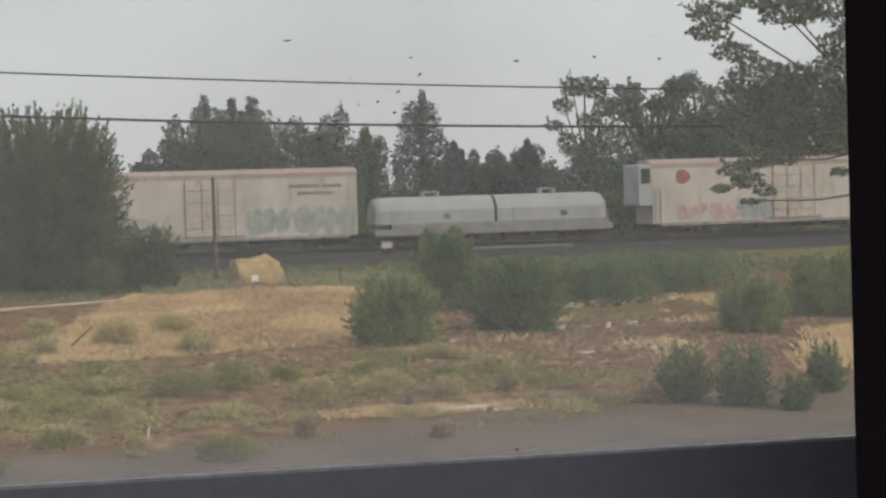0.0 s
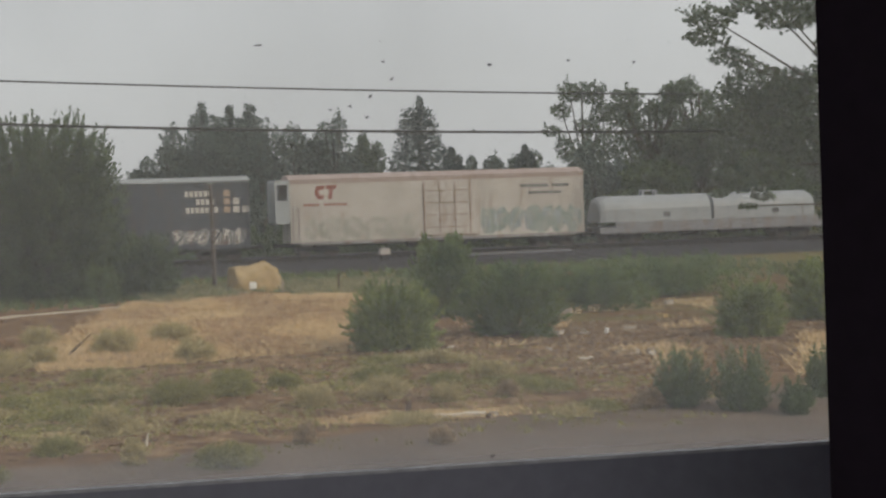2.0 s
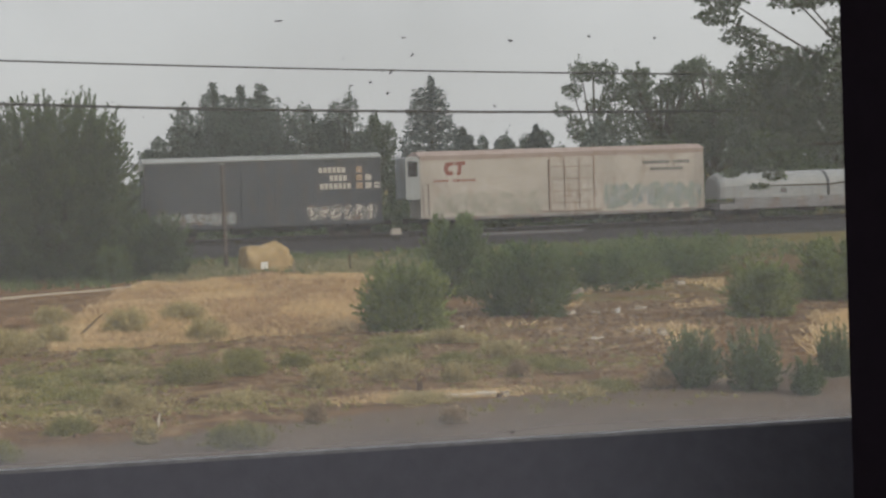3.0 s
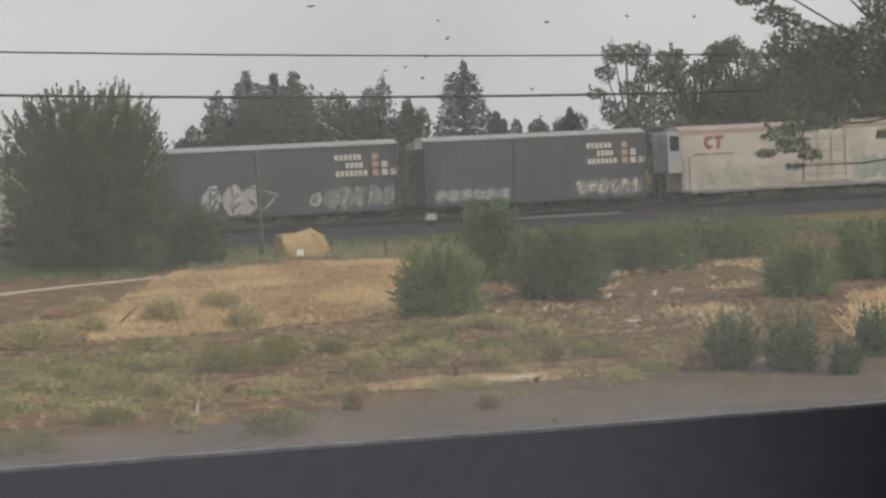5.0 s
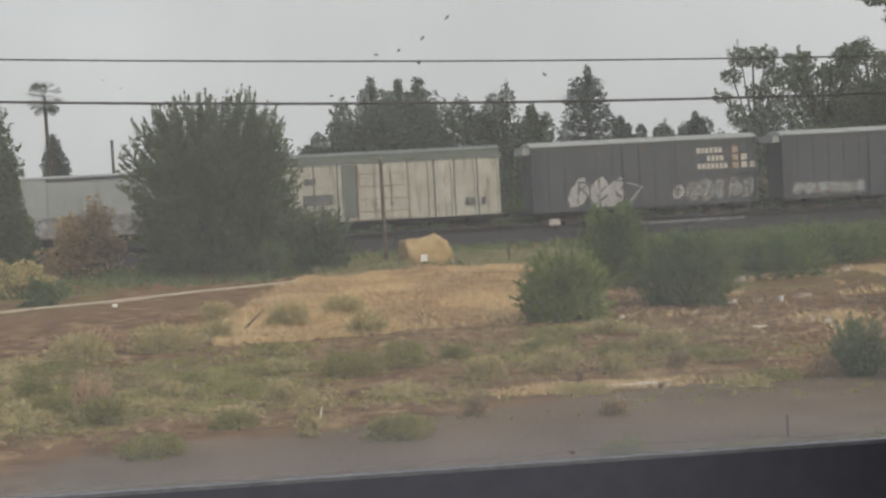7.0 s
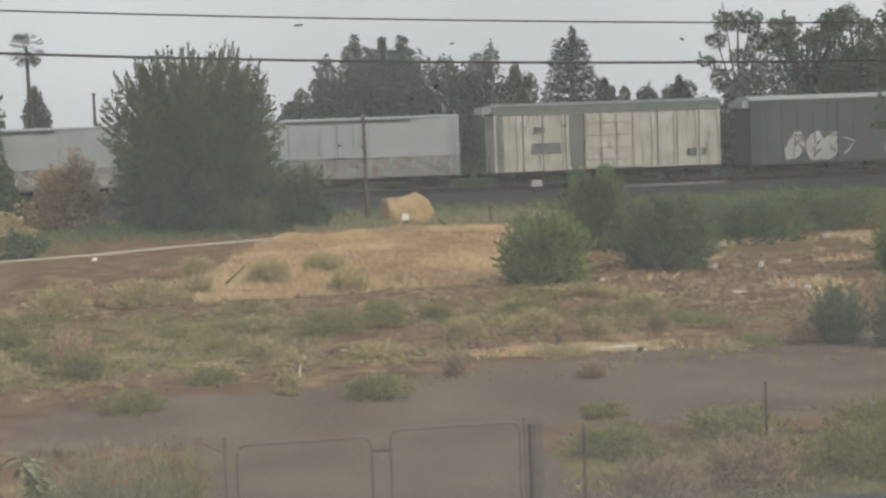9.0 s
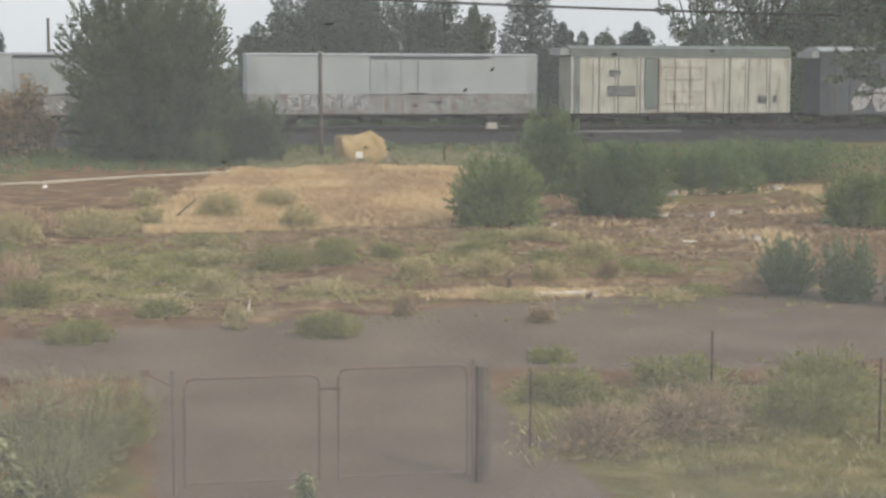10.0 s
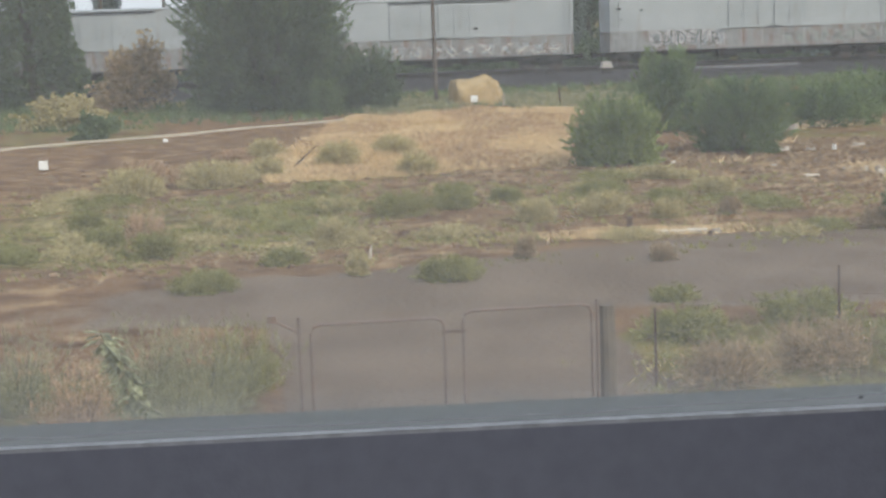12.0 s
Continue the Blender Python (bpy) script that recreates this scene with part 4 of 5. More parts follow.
def scatter_lobes(w, h, n, seed, depth=0.8, core=0.8):
    """Lobes that together fill an uneven dome of width w and height h, resting on the ground."""
    r = random.Random(seed)
    out = [(0, 0, h * 0.34, w * 0.42 * core, w * 0.4 * depth * core, h * 0.56 * core)]
    for i in range(n):
        z = (i + r.random()) / n
        a = r.uniform(0, math.tau) if i % 2 else (0 if i % 4 else math.pi) + r.uniform(-0.6, 0.6)
        q = math.sqrt(max(0.05, 1 - z * z)) * r.uniform(0.6, 1.0)
        s = r.uniform(0.12, 0.22)
        out.append((math.cos(a) * w * 0.5 * q * (1 - s), math.sin(a) * w * 0.5 * depth * q * (1 - s), h * (0.06 + 0.86 * z) * r.uniform(0.85, 1.05), w * s, w * s * depth, h * r.uniform(0.11, 0.18)))
    return out


shrub("tree", 2.75, 88.0, 8.3, 9.0, 900, 30, 0.12, "leaf_dark", "dense dark green broadleaf tree with upright shoots", "tree", 5, EGG, 12, 0.16, leaders=330, plume=0.26, long=1.5, start=0.15, rise=0.4, ragged=0.06)
shrub("bush", 7.5, 84.0, 3.5, 3.2, 260, 20, 0.1, "leaf_dark", "dark green bush beside the large tree", "bush", 6, thick=0.04, plume=0.2, start=0.1)
shrub("bush", 5.2, 81.6, 1.8, 2.0, 90, 14, 0.08, "leaf_shrub", "pale green saplings at the foot of the tree", "bush", 7, TUFT, plume=0.14)
plant("tree", -10.4, 99.5, scatter_lobes(6.6, 9.6, 14, 9), 9000, 0.18, "leaf_dark", "dark green tree beside the railway", "tree", 8, 0.22, sprigs=150, sprig_len=1.2, up=1.0)
plant("shrub", -4.2, 92.5, scatter_lobes(4.4, 3.6, 8, 11), 2600, 0.14, "leaf_brown", "bare brown twiggy shrub", "shrub", 12, 0.06, sprigs=120, sprig_len=1.0, up=1.6, hollow=0.9)
plant("bush", -5.1, 72.5, scatter_lobes(2.1, 1.1, 5, 14), 1500, 0.1, "leaf_shrub", "low grey-green bush beside the kerb", "bush", 15, 0.04, sprigs=40, sprig_len=0.3)
plant("bush", -7.0, 80.0, scatter_lobes(4.0, 1.6, 6, 17), 2000, 0.12, "leaf_sage", "low pale weeds beside the kerb", "bush", 18, 0.04, sprigs=60, sprig_len=0.4)

shrub("bush", 11.9, 50.2, 2.85, 2.1, 330, 20, 0.062, "leaf_bush", "rounded bright green bush in the field", "bush", 22, leaders=70, thick=0.03, plume=0.1, long=1.9, start=0.2)
shrub("bush", 16.6, 52.9, 3.4, 2.35, 380, 20, 0.066, "leaf_deep", "broad dark green bush in the field", "bush", 25, leaders=70, thick=0.03, plume=0.1, long=1.9, start=0.2)
shrub("bush", 16.9, 63.0, 2.7, 3.1, 260, 20, 0.075, "leaf_deep", "tall green bush behind the others", "bush", 28, leaders=50, thick=0.03, plume=0.14, long=1.7, start=0.2)
shrub("bush", 23.0, 62.0, 4.4, 1.65, 260, 18, 0.07, "leaf_deep", "low spreading green weeds", "bush", 31, plume=0.14, long=1.8, start=0.1)
shrub("bush", 28.5, 70.0, 7.4, 1.7, 320, 18, 0.08, "leaf_deep", "low spreading green weeds", "bush", 34, plume=0.18, long=1.8, start=0.1, ragged=0.2)
shrub("bush", 22.5, 47.6, 2.2, 1.75, 240, 20, 0.06, "leaf_bush", "rounded green bush beside the rubble", "bush", 37, leaders=70, thick=0.025, plume=0.1, long=1.9, start=0.2)
shrub("bush", 28.3, 53.0, 4.0, 2.15, 320, 20, 0.066, "leaf_bush", "broad green bush under the tall tree", "bush", 40, leaders=70, thick=0.03, plume=0.13, long=1.9, start=0.2)
for i, (x, y, w, h) in enumerate(((14.3, 33.7, 1.3, 1.35), (15.2, 32.6, 1.35, 1.35), (15.95, 31.7, 0.7, 0.75), (17.6, 33.6, 0.9, 1.1))):
    shrub("shrub", x, y, w, h, int(150 * w), 18, 0.03, "leaf_shrub", "upright grey-green shrub beside the gravel", "shrub", 50 + i, TUFT, 9, 0.012, "shrubs beside the gravel", plume=0.06, long=2.2, start=0.2, rise=0.7, ragged=0.16)

# weed clumps: place, width, height, kind
CLUMPS = [(3.8, 54.3, 1.5, 0.85, "s"), (5.85, 50.3, 1.3, 0.68, "s"), (5.8, 56.7, 1.5, 0.65, "s"), (1.4, 51.5, 1.15, 0.64, "s"), (-0.1, 48.8, 2.3, 0.75, "s"), (1.6, 59.0, 1.4, 0.55, "s"),
          (2.33, 35.5, 0.85, 0.57, "s"), (4.0, 30.0, 1.15, 0.4, "g"), (2.45, 31.1, 0.4, 0.48, "s"), (4.2, 39.8, 1.6, 0.55, "g"), (7.0, 37.5, 1.0, 0.5, "s"), (8.8, 38.3, 1.3, 0.52, "s"),
          (10.0, 37.2, 0.75, 0.44, "s"), (3.1, 44.6, 0.6, 0.25, "s"), (12.4, 41.2, 0.9, 0.45, "s"), (-1.4, 35.0, 1.1, 0.55, "g"), (-1.6, 35.6, 1.0, 0.95, "r"), (-2.4, 47.0, 1.8, 0.75, "s"),
          (8.2, 31.0, 0.5, 0.3, "b"), (5.75, 32.0, 0.4, 0.42, "b"), (13.7, 34.0, 0.85, 0.4, "b"), (7.2, 26.6, 0.7, 0.2, "g"), (-3.2, 40.5, 0.9, 0.55, "g"), (7.1, 42.2, 0.9, 0.3, "g"), (11.5, 37.3, 0.45, 0.4, "b"),
          (5.6, 40.5, 1.2, 0.45, "g"), (-2.6, 37.6, 0.9, 0.4, "g"), (-2.2, 50.0, 1.9, 0.7, "r"), (0.4, 57.2, 1.3, 0.5, "r"), (-0.4, 30.2, 1.2, 0.35, "g"), (1.2, 33.0, 0.9, 0.25, "g"), (9.6, 42.6, 1.2, 0.3, "g"),
          (6.0, 44.0, 1.0, 0.25, "g"), (12.0, 45.5, 0.9, 0.3, "s"), (7.6, 20.9, 1.5, 0.7, "b"), (9.4, 21.2, 1.7, 0.65, "g"), (6.2, 20.4, 1.3, 0.55, "b"), (8.5, 24.0, 1.6, 0.5, "g"), (6.6, 23.6, 1.4, 0.4, "g"), (10.4, 23.0, 1.6, 0.7, "g")]
KIND = {"s": ("leaf_sage", "pale sage-green weed clump"), "g": ("leaf_green", "low green weed clump"), "r": ("leaf_rust", "dry orange-brown weed clump"), "b": ("leaf_brown", "dry brown weed clump"), "t": ("leaf_tall", "thin grey-green weeds")}
for i, (x, y, w, h, k) in enumerate(CLUMPS):
    fine = 0.026 if y < 45 else 0.036
    shrub("weed_clump", x, y, w, h, int(60 + 70 * w), 13, fine, KIND[k][0], KIND[k][1], "weed", 200 + i, DOME, 4, 0.004, "weed clumps in the field", plume=0.06 + 0.03 * w, long=2.4, start=0.25, ragged=0.14)
# low mats of weeds between the clumps
mats = random.Random(600)
for i in range(34):
    x, y = mats.uniform(-6, 14), mats.uniform(33.5, 47.5)
    w = mats.uniform(0.7, 1.9)
    k = mats.choice("gsgs")
    shrub("weed_mat", x, y, w, mats.uniform(0.1, 0.24), int(40 + 60 * w), 9, 0.028, KIND[k][0], "low spreading mat of green weeds" if k == "g" else "low spreading mat of pale weeds", "weed", 660 + i, DOME, 3, 0.003, "weed mats in the field", depth=1.2, plume=0.08, long=2.2, ragged=0.25)
# tall dry weeds by the gate
for i, (x, y, w, h, k) in enumerate(((-0.3, 20.6, 1.5, 1.15, "t"), (-1.75, 19.6, 1.1, 0.95, "r"), (-1.1, 21.4, 1.4, 1.1, "t"), (-2.6, 21.4, 1.5, 1.1, "t"), (0.2, 21.8, 1.2, 0.9, "g"), (-0.6, 19.2, 1.3, 0.7, "t"))):
    shrub("tall_weeds", x, y, w, h, 210, 14, 0.014, KIND[k][0], "tall thin grey-green weeds beside the gate" if k in "tg" else "tall dry brown weeds beside the gate", "weed", 320 + i, TUFT, 14, 0.004, "tall weeds beside the gate", plume=0.05, long=3.2, start=0.1, rise=0.85, ragged=0.22)

# background trees, with distance haze mixed into their leaf colours
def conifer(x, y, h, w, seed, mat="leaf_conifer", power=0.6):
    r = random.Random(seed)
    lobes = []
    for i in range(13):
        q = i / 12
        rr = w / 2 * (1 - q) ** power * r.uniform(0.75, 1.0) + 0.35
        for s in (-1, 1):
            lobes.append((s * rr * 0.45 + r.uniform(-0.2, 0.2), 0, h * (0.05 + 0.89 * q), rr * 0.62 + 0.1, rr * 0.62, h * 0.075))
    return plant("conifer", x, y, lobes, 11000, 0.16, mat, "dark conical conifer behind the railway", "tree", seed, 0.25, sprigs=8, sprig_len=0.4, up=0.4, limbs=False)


conifer(36.2, 141, 12.9, 6.6, 61, power=0.42)
conifer(40.5, 146, 8.6, 3.0, 62)
conifer(47.2, 146, 8.6, 3.2, 63)
conifer(-10.3, 172, 10.2, 4.2, 64)
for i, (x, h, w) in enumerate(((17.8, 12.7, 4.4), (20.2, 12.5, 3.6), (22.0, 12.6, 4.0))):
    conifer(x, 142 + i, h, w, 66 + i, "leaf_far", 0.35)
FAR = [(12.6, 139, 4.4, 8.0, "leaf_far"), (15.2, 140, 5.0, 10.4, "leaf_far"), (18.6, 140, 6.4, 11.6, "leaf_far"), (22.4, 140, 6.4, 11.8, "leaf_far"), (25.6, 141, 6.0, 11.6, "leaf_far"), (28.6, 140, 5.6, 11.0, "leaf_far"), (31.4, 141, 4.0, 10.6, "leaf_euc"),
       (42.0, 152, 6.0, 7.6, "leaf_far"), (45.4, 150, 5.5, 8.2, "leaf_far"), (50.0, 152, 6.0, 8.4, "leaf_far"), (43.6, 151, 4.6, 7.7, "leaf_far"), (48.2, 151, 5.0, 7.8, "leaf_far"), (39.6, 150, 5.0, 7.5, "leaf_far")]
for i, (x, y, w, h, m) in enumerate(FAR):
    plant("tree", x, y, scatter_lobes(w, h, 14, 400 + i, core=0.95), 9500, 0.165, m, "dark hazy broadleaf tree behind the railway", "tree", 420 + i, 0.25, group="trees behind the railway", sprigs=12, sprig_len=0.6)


def airy_lobes(w, h, n, seed):
    """Rounded separate masses, high on the limbs, as on a eucalyptus."""
    r = random.Random(seed)
    return [(r.uniform(-0.42, 0.42) * w, r.uniform(-0.3, 0.3) * w, h * r.uniform(0.35, 0.93), w * r.uniform(0.1, 0.17), w * r.uniform(0.1, 0.17), h * r.uniform(0.05, 0.09)) for _ in range(n)]


for i, (x, y, w, h) in enumerate(((46.3, 128, 6.8, 13.6), (52.5, 129, 7.5, 13.6), (57.5, 130, 8.0, 13.8), (63.5, 131, 9.0, 14.0), (70.5, 131, 9.0, 13.8))):
    lobes = airy_lobes(w, h, 26, 500 + i)
    if i == 0:
        # separate umbrella-like masses with sky between them
        lobes = [(0, 0, 12.6, 1.9, 1.5, 0.55), (-1.6, 0.4, 10.9, 0.8, 0.8, 0.7), (1.8, 0, 10.7, 1.1, 1.0, 0.8), (-2.5, 0, 9.3, 0.75, 0.7, 0.45), (-1.6, -0.4, 7.8, 0.8, 0.8, 1.0), (0.4, 0, 9.5, 1.0, 0.9, 0.8), (2.2, 0, 8.2, 1.2, 1.2, 1.2), (0.6, 0, 7.2, 1.5, 1.2, 1.1), (1.1, 0.3, 11.9, 1.0, 0.9, 0.5), (-0.9, 0, 12.0, 1.0, 0.9, 0.45), (0.5, 0, 5.0, 2.6, 2.0, 1.6)]
    else:
        lobes += scatter_lobes(w * 1.05, h * 0.82, 10, 520 + i)
    plant("eucalyptus", x, y, lobes, 15000 if i else 6500, 0.165 if i else 0.14, "leaf_euc", "tall grey-green eucalyptus behind the railway", "tree", 540 + i, 0.3 if i else 0.16, group="eucalyptus behind the railway", sprigs=60, sprig_len=0.7)
plant("bush", 49.0, 121, scatter_lobes(8.0, 7.0, 9, 560), 5200, 0.22, "leaf_dark", "dark undergrowth behind the railway", "bush", 561, 0.12)
plant("bush", 59.0, 121, scatter_lobes(10.0, 7.0, 9, 562), 5200, 0.22, "leaf_dark", "dark undergrowth behind the railway", "bush", 563, 0.12)
plant("bush", 70.0, 121, scatter_lobes(10.0, 7.0, 9, 564), 5200, 0.22, "leaf_dark", "dark undergrowth behind the railway", "bush", 565, 0.12)
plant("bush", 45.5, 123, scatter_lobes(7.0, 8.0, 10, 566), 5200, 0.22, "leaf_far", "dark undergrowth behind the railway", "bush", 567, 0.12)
# added hedge row, standing in for the shade under and between the cars
for i in range(10):
    shrub("bush", -46 + i * 9.4, 122.5 + i % 2, 10.0, 2.6, 200, 16, 0.16, "leaf_dark", "low dark undergrowth added to darken the view under the train", "bush", 580 + i, DOME, 5, 0.05, "undergrowth along the railway", depth=0.4, plume=0.3, ragged=0.2)
# the tall tree that overhangs the line of sight
plant("tree", 39.5, 69.0, [(-8.4, 0, 12.0, 1.2, 1.0, 0.5), (-8.6, 0, 11.2, 1.0, 1.0, 0.4), (-7.6, 0, 10.3, 0.9, 0.9, 0.45), (-5.8, 0, 12.7, 1.5, 1.2, 0.5), (-4.6, 0, 12.0, 1.6, 1.4, 0.6), (-2.5, 0, 12.4, 2.0, 1.6, 0.8),
      (-6.0, 0.4, 9.0, 1.7, 1.4, 1.0), (-4.4, 0, 8.2, 2.0, 1.6, 1.3), (-2.5, 0, 8.8, 2.2, 1.6, 1.5), (-0.6, 0, 7.4, 2.2, 1.6, 1.8), (-7.2, 0.5, 8.0, 1.6, 1.2, 1.0), (-5.6, 0, 6.9, 1.8, 1.2, 0.9), (-3.6, 0, 6.5, 1.9, 1.4, 0.9), (-1.2, 0, 10.6, 2.0, 1.5, 1.2),
      (-7.8, -0.3, 5.1, 0.8, 0.7, 0.35), (-7.1, -0.3, 4.6, 0.8, 0.7, 0.35), (-6.6, -0.3, 5.5, 0.9, 0.7, 0.4), (-5.4, -0.2, 5.6, 0.9, 0.7, 0.35), (-6.2, -0.2, 4.1, 0.5, 0.5, 0.2), (-8.3, -0.2, 4.3, 0.5, 0.5, 0.2), (-7.0, -0.2, 3.7, 0.45, 0.4, 0.16), (-2.6, -0.2, 4.9, 0.5, 0.5, 0.2)],
      14500, 0.13, "leaf_euc", "tall spreading tree whose branches overhang the field", "tree", 571, 0.13, sprigs=120, sprig_len=0.7, up=0.0, fork=0.62)


def palm(x, y, h):
    ob = empty("palm", pose(x, y, ground_z(x, y)), "tall slender fan palm behind the railway", "palm tree")
    part("trunk", Shape().tube([(0, 0, -0.2), (0.1, 0, h * 0.5), (0, 0, h)], [0.28, 0.2, 0.16], 8), M["bark"], ob)
    r = random.Random(7)
    v, f = [], []
    for i in range(46):
        a, e = r.uniform(0, math.tau), r.uniform(-1.3, 1.2)
        d = Vector((math.cos(a) * math.cos(e), math.sin(a) * math.cos(e), math.sin(e)))
        side = d.cross(Vector((0, 0, 1))).normalized()
        p0, p1 = Vector((0, 0, h)), Vector((0, 0, h)) + d * 1.0
        for k in range(-3, 4):
            q = p1 + (d * math.cos(k * 0.3) + side * math.sin(k * 0.3)) * 1.0 + Vector((0, 0, -0.15))
            b = len(v)
            v += [tuple(p1 - side * 0.03), tuple(p1 + side * 0.03), tuple(q + side * 0.05 - d * 0.2), tuple(q)]
            f.append((b, b + 1, b + 2, b + 3))
        b = len(v)
        v += [tuple(p0 - side * 0.03), tuple(p0 + side * 0.03), tuple(p1 + side * 0.03), tuple(p1 - side * 0.03)]
        f.append((b, b + 1, b + 2, b + 3))
    me = bpy.data.meshes.new("fronds")
    me.from_pydata(v, [], f)
    me.materials.append(M["leaf_far"])
    part("fronds", me, None, ob)


palm(-10.8, 170, 13.9)
thing("pole", Shape().tube([(0, 0, -0.3), (0, 0, 9.4)], [0.17, 0.13], 8).box(-0.2, 0.2, -0.2, 0.2, 9.3, 9.42), M["pole_wood"], pose(-4.6, 170, 0), "plain dark pole behind the railway", "pole")


# ---- grass as stuff ----
def blades(name, count, place, height, mat, label, seed, width=0.02):
    r = random.Random(seed)
    v, f = [], []
    tries = 0
    while len(f) < count and tries < count * 20:
        tries += 1
        x, y, keep = place(r)
        if r.random() > keep:
            continue
        z = ground_z(x, y) - 0.02
        for k in range(3):
            a, lean = r.uniform(0, math.tau), r.uniform(0.1, 1.1)
            hh = height * r.uniform(0.5, 1.2)
            dx, dy = math.cos(a) * lean * hh, math.sin(a) * lean * hh
            w = width * r.uniform(0.7, 1.5) * (1 + y / 60)
            ox, oy = r.uniform(-0.12, 0.12), r.uniform(-0.12, 0.12)
            b = len(v)
            v += [(x + ox - w, y + oy, z), (x + ox + w, y + oy, z), (x + ox + dx * 0.5, y + oy + dy * 0.5, z + hh * 0.7), (x + ox + dx, y + oy + dy, z + hh)]
            f.append((b, b + 1, b + 2))
            f.append((b, b + 2, b + 3))
    me = bpy.data.meshes.new(name)
    me.from_pydata(v, [], f)
    me.materials.append(M[mat])
    tagged(new(name, me), label, "grass", kind="stuff")


def in_straw(r):
    x, y = r.uniform(0, 30), r.uniform(36, 88)
    return x, y, (1.0 if y > 49 or x > 17 else 0.0) * max(0.0, min(1.0, zone(x, y)[1]) - 0.3) * (0.75 + 0.9 * max(0, noise.noise((x * 0.5, y * 0.25, 2)) + 0.2))


def in_green(r):
    x, y = r.uniform(-8, 16), r.uniform(31, 50)
    return x, y, (0.1 + zone(x, y)[2]) * max(0.0, 0.35 + 1.4 * noise.noise((x * 0.3, y * 0.45, 6)))


def in_verge(r):
    x, y = r.uniform(4.4, 13), r.uniform(15.5, 24.5)
    return x, y, 0.9 if x > 0.245 * y and (y > 19.4 or x > 6 + (19.4 - y)) else 0.02


def in_back(r):
    x, y = r.uniform(-16, 45), r.uniform(78, 102)
    return x, y, 0.2 + 0.6 * max(0.0, noise.noise((x * 0.2, y * 0.2, 31)) + 0.3)


blades("dry_grass", 190000, in_straw, 0.24, "straw", "dry yellow grass in the field", 70, 0.0055)
blades("reddish_grass", 26000, lambda r: (lambda x, y: (x, y, zone(x, y)[1] * max(0, 0.2 + 1.2 * noise.noise((x * 0.3, y * 0.15, 21)))))(r.uniform(2, 17), r.uniform(50, 80)), 0.3, "leaf_rust", "dry reddish-brown weeds among the straw", 76, 0.0055)
blades("green_weeds", 22000, in_green, 0.11, "leaf_green", "thin low green weeds on dirt", 71)
blades("verge_grass", 9000, in_verge, 0.12, "leaf_green", "tangled dry and green grass behind the fence", 72, 0.005)
blades("verge_straw", 5000, in_verge, 0.1, "leaf_sage", "dry straw stalks behind the fence", 73, 0.004)
blades("rough_grass", 16000, in_back, 0.4, "leaf_shrub", "rough grass along the railway", 74)
blades("straw_fringe", 16000, lambda r: (lambda x: (x, 50.3 + 0.4 * max(0, x - 5) + 0.5 * noise.noise((x * 0.6, 0, 51)) + r.gauss(0, 0.35), 0.4 + noise.noise((x * 0.9, 3, 52))))(r.uniform(1.4, 8.5)), 0.2, "straw", "bright fringe of bent straw beside bare dirt", 79, 0.006)
blades("tall_straw", 9000, lambda r: (lambda x, y: (x, y, 0.0 if abs(x - 12.9) < 1.3 and y < 87 else 0.5))(r.uniform(7, 21), r.uniform(78, 90)), 0.45, "leaf_tall", "tall thin dry stalks along the straw", 80, 0.007)
blades("straw_bed", 7000, lambda r: (r.gauss(8.8, 1.1), r.gauss(34.9, 0.35), 1.0), 0.12, "straw", "flattened straw round the bleached board", 77, 0.007)
blades("low_straw", 5000, lambda r: (lambda x, y: (x, y, 0.25 if zone(x, y)[0] < 0.06 else 0.0))(r.uniform(-4, 28), r.uniform(34, 56)), 0.1, "leaf_brown", "scattered dry straw on dirt", 75)


def litter():
    """Dry stalks, chips and leaves that lie flat on the dirt."""
    r = random.Random(78)
    v, f = [], []
    while len(f) < 9000:
        x, y = r.uniform(-6, 27), r.uniform(30, 57)
        dense = 0.15 + 1.5 * max(0.0, noise.noise((x * 0.5, y * 0.7, 41)) + 0.05)
        if x > 11 and y > 40:
            dense += 0.35
        if zone(x, y)[0] > 0.06 or r.random() > dense:
            continue
        a, ln, w, z = r.uniform(0, math.tau), r.uniform(0.03, 0.13), r.uniform(0.008, 0.03), ground_z(x, y) + 0.008
        c, q = math.cos(a), math.sin(a)
        b = len(v)
        v += [(x - c * ln + q * w, y - q * ln - c * w, z), (x + c * ln + q * w, y + q * ln - c * w, z + r.uniform(0, 0.05)), (x + c * ln * 0.8 - q * w, y + q * ln * 0.8 + c * w, z + 0.03), (x - c * ln * 0.8 - q * w, y - q * ln * 0.8 + c * w, z + 0.02)]
        f.append((b, b + 1, b + 2, b + 3))
    me = bpy.data.meshes.new("dry_litter")
    me.from_pydata(v, [], f)
    me.materials.append(surface("dry_stalk_litter", [(0.2, 0.135, 0.08), (0.38, 0.285, 0.17)], 2.5, 0.95, 0, 0, 20, 0.2, per_piece=0.55))
    tagged(new("dry_litter", me), "dry stalks and chips lying on dirt", "litter", kind="stuff")


litter()


# ---- the field's things ----
def utility_pole():
    ob = empty("utility_pole", pose(11.35, 87.8, ground_z(11.35, 87.8)), "weathered wooden pole standing in dry grass", "pole")
    part("shaft", Shape().tube([(0, 0, -0.3), (-0.02, 0, 2.8), (-0.04, 0, 5.6)], [0.13, 0.11, 0.095], 10), M["pole_wood"], ob)
    part("cap", Shape().box(-0.15, 0.07, -0.12, 0.12, 5.56, 5.64, 0.03), M["dark_roof"], ob)


utility_pole()


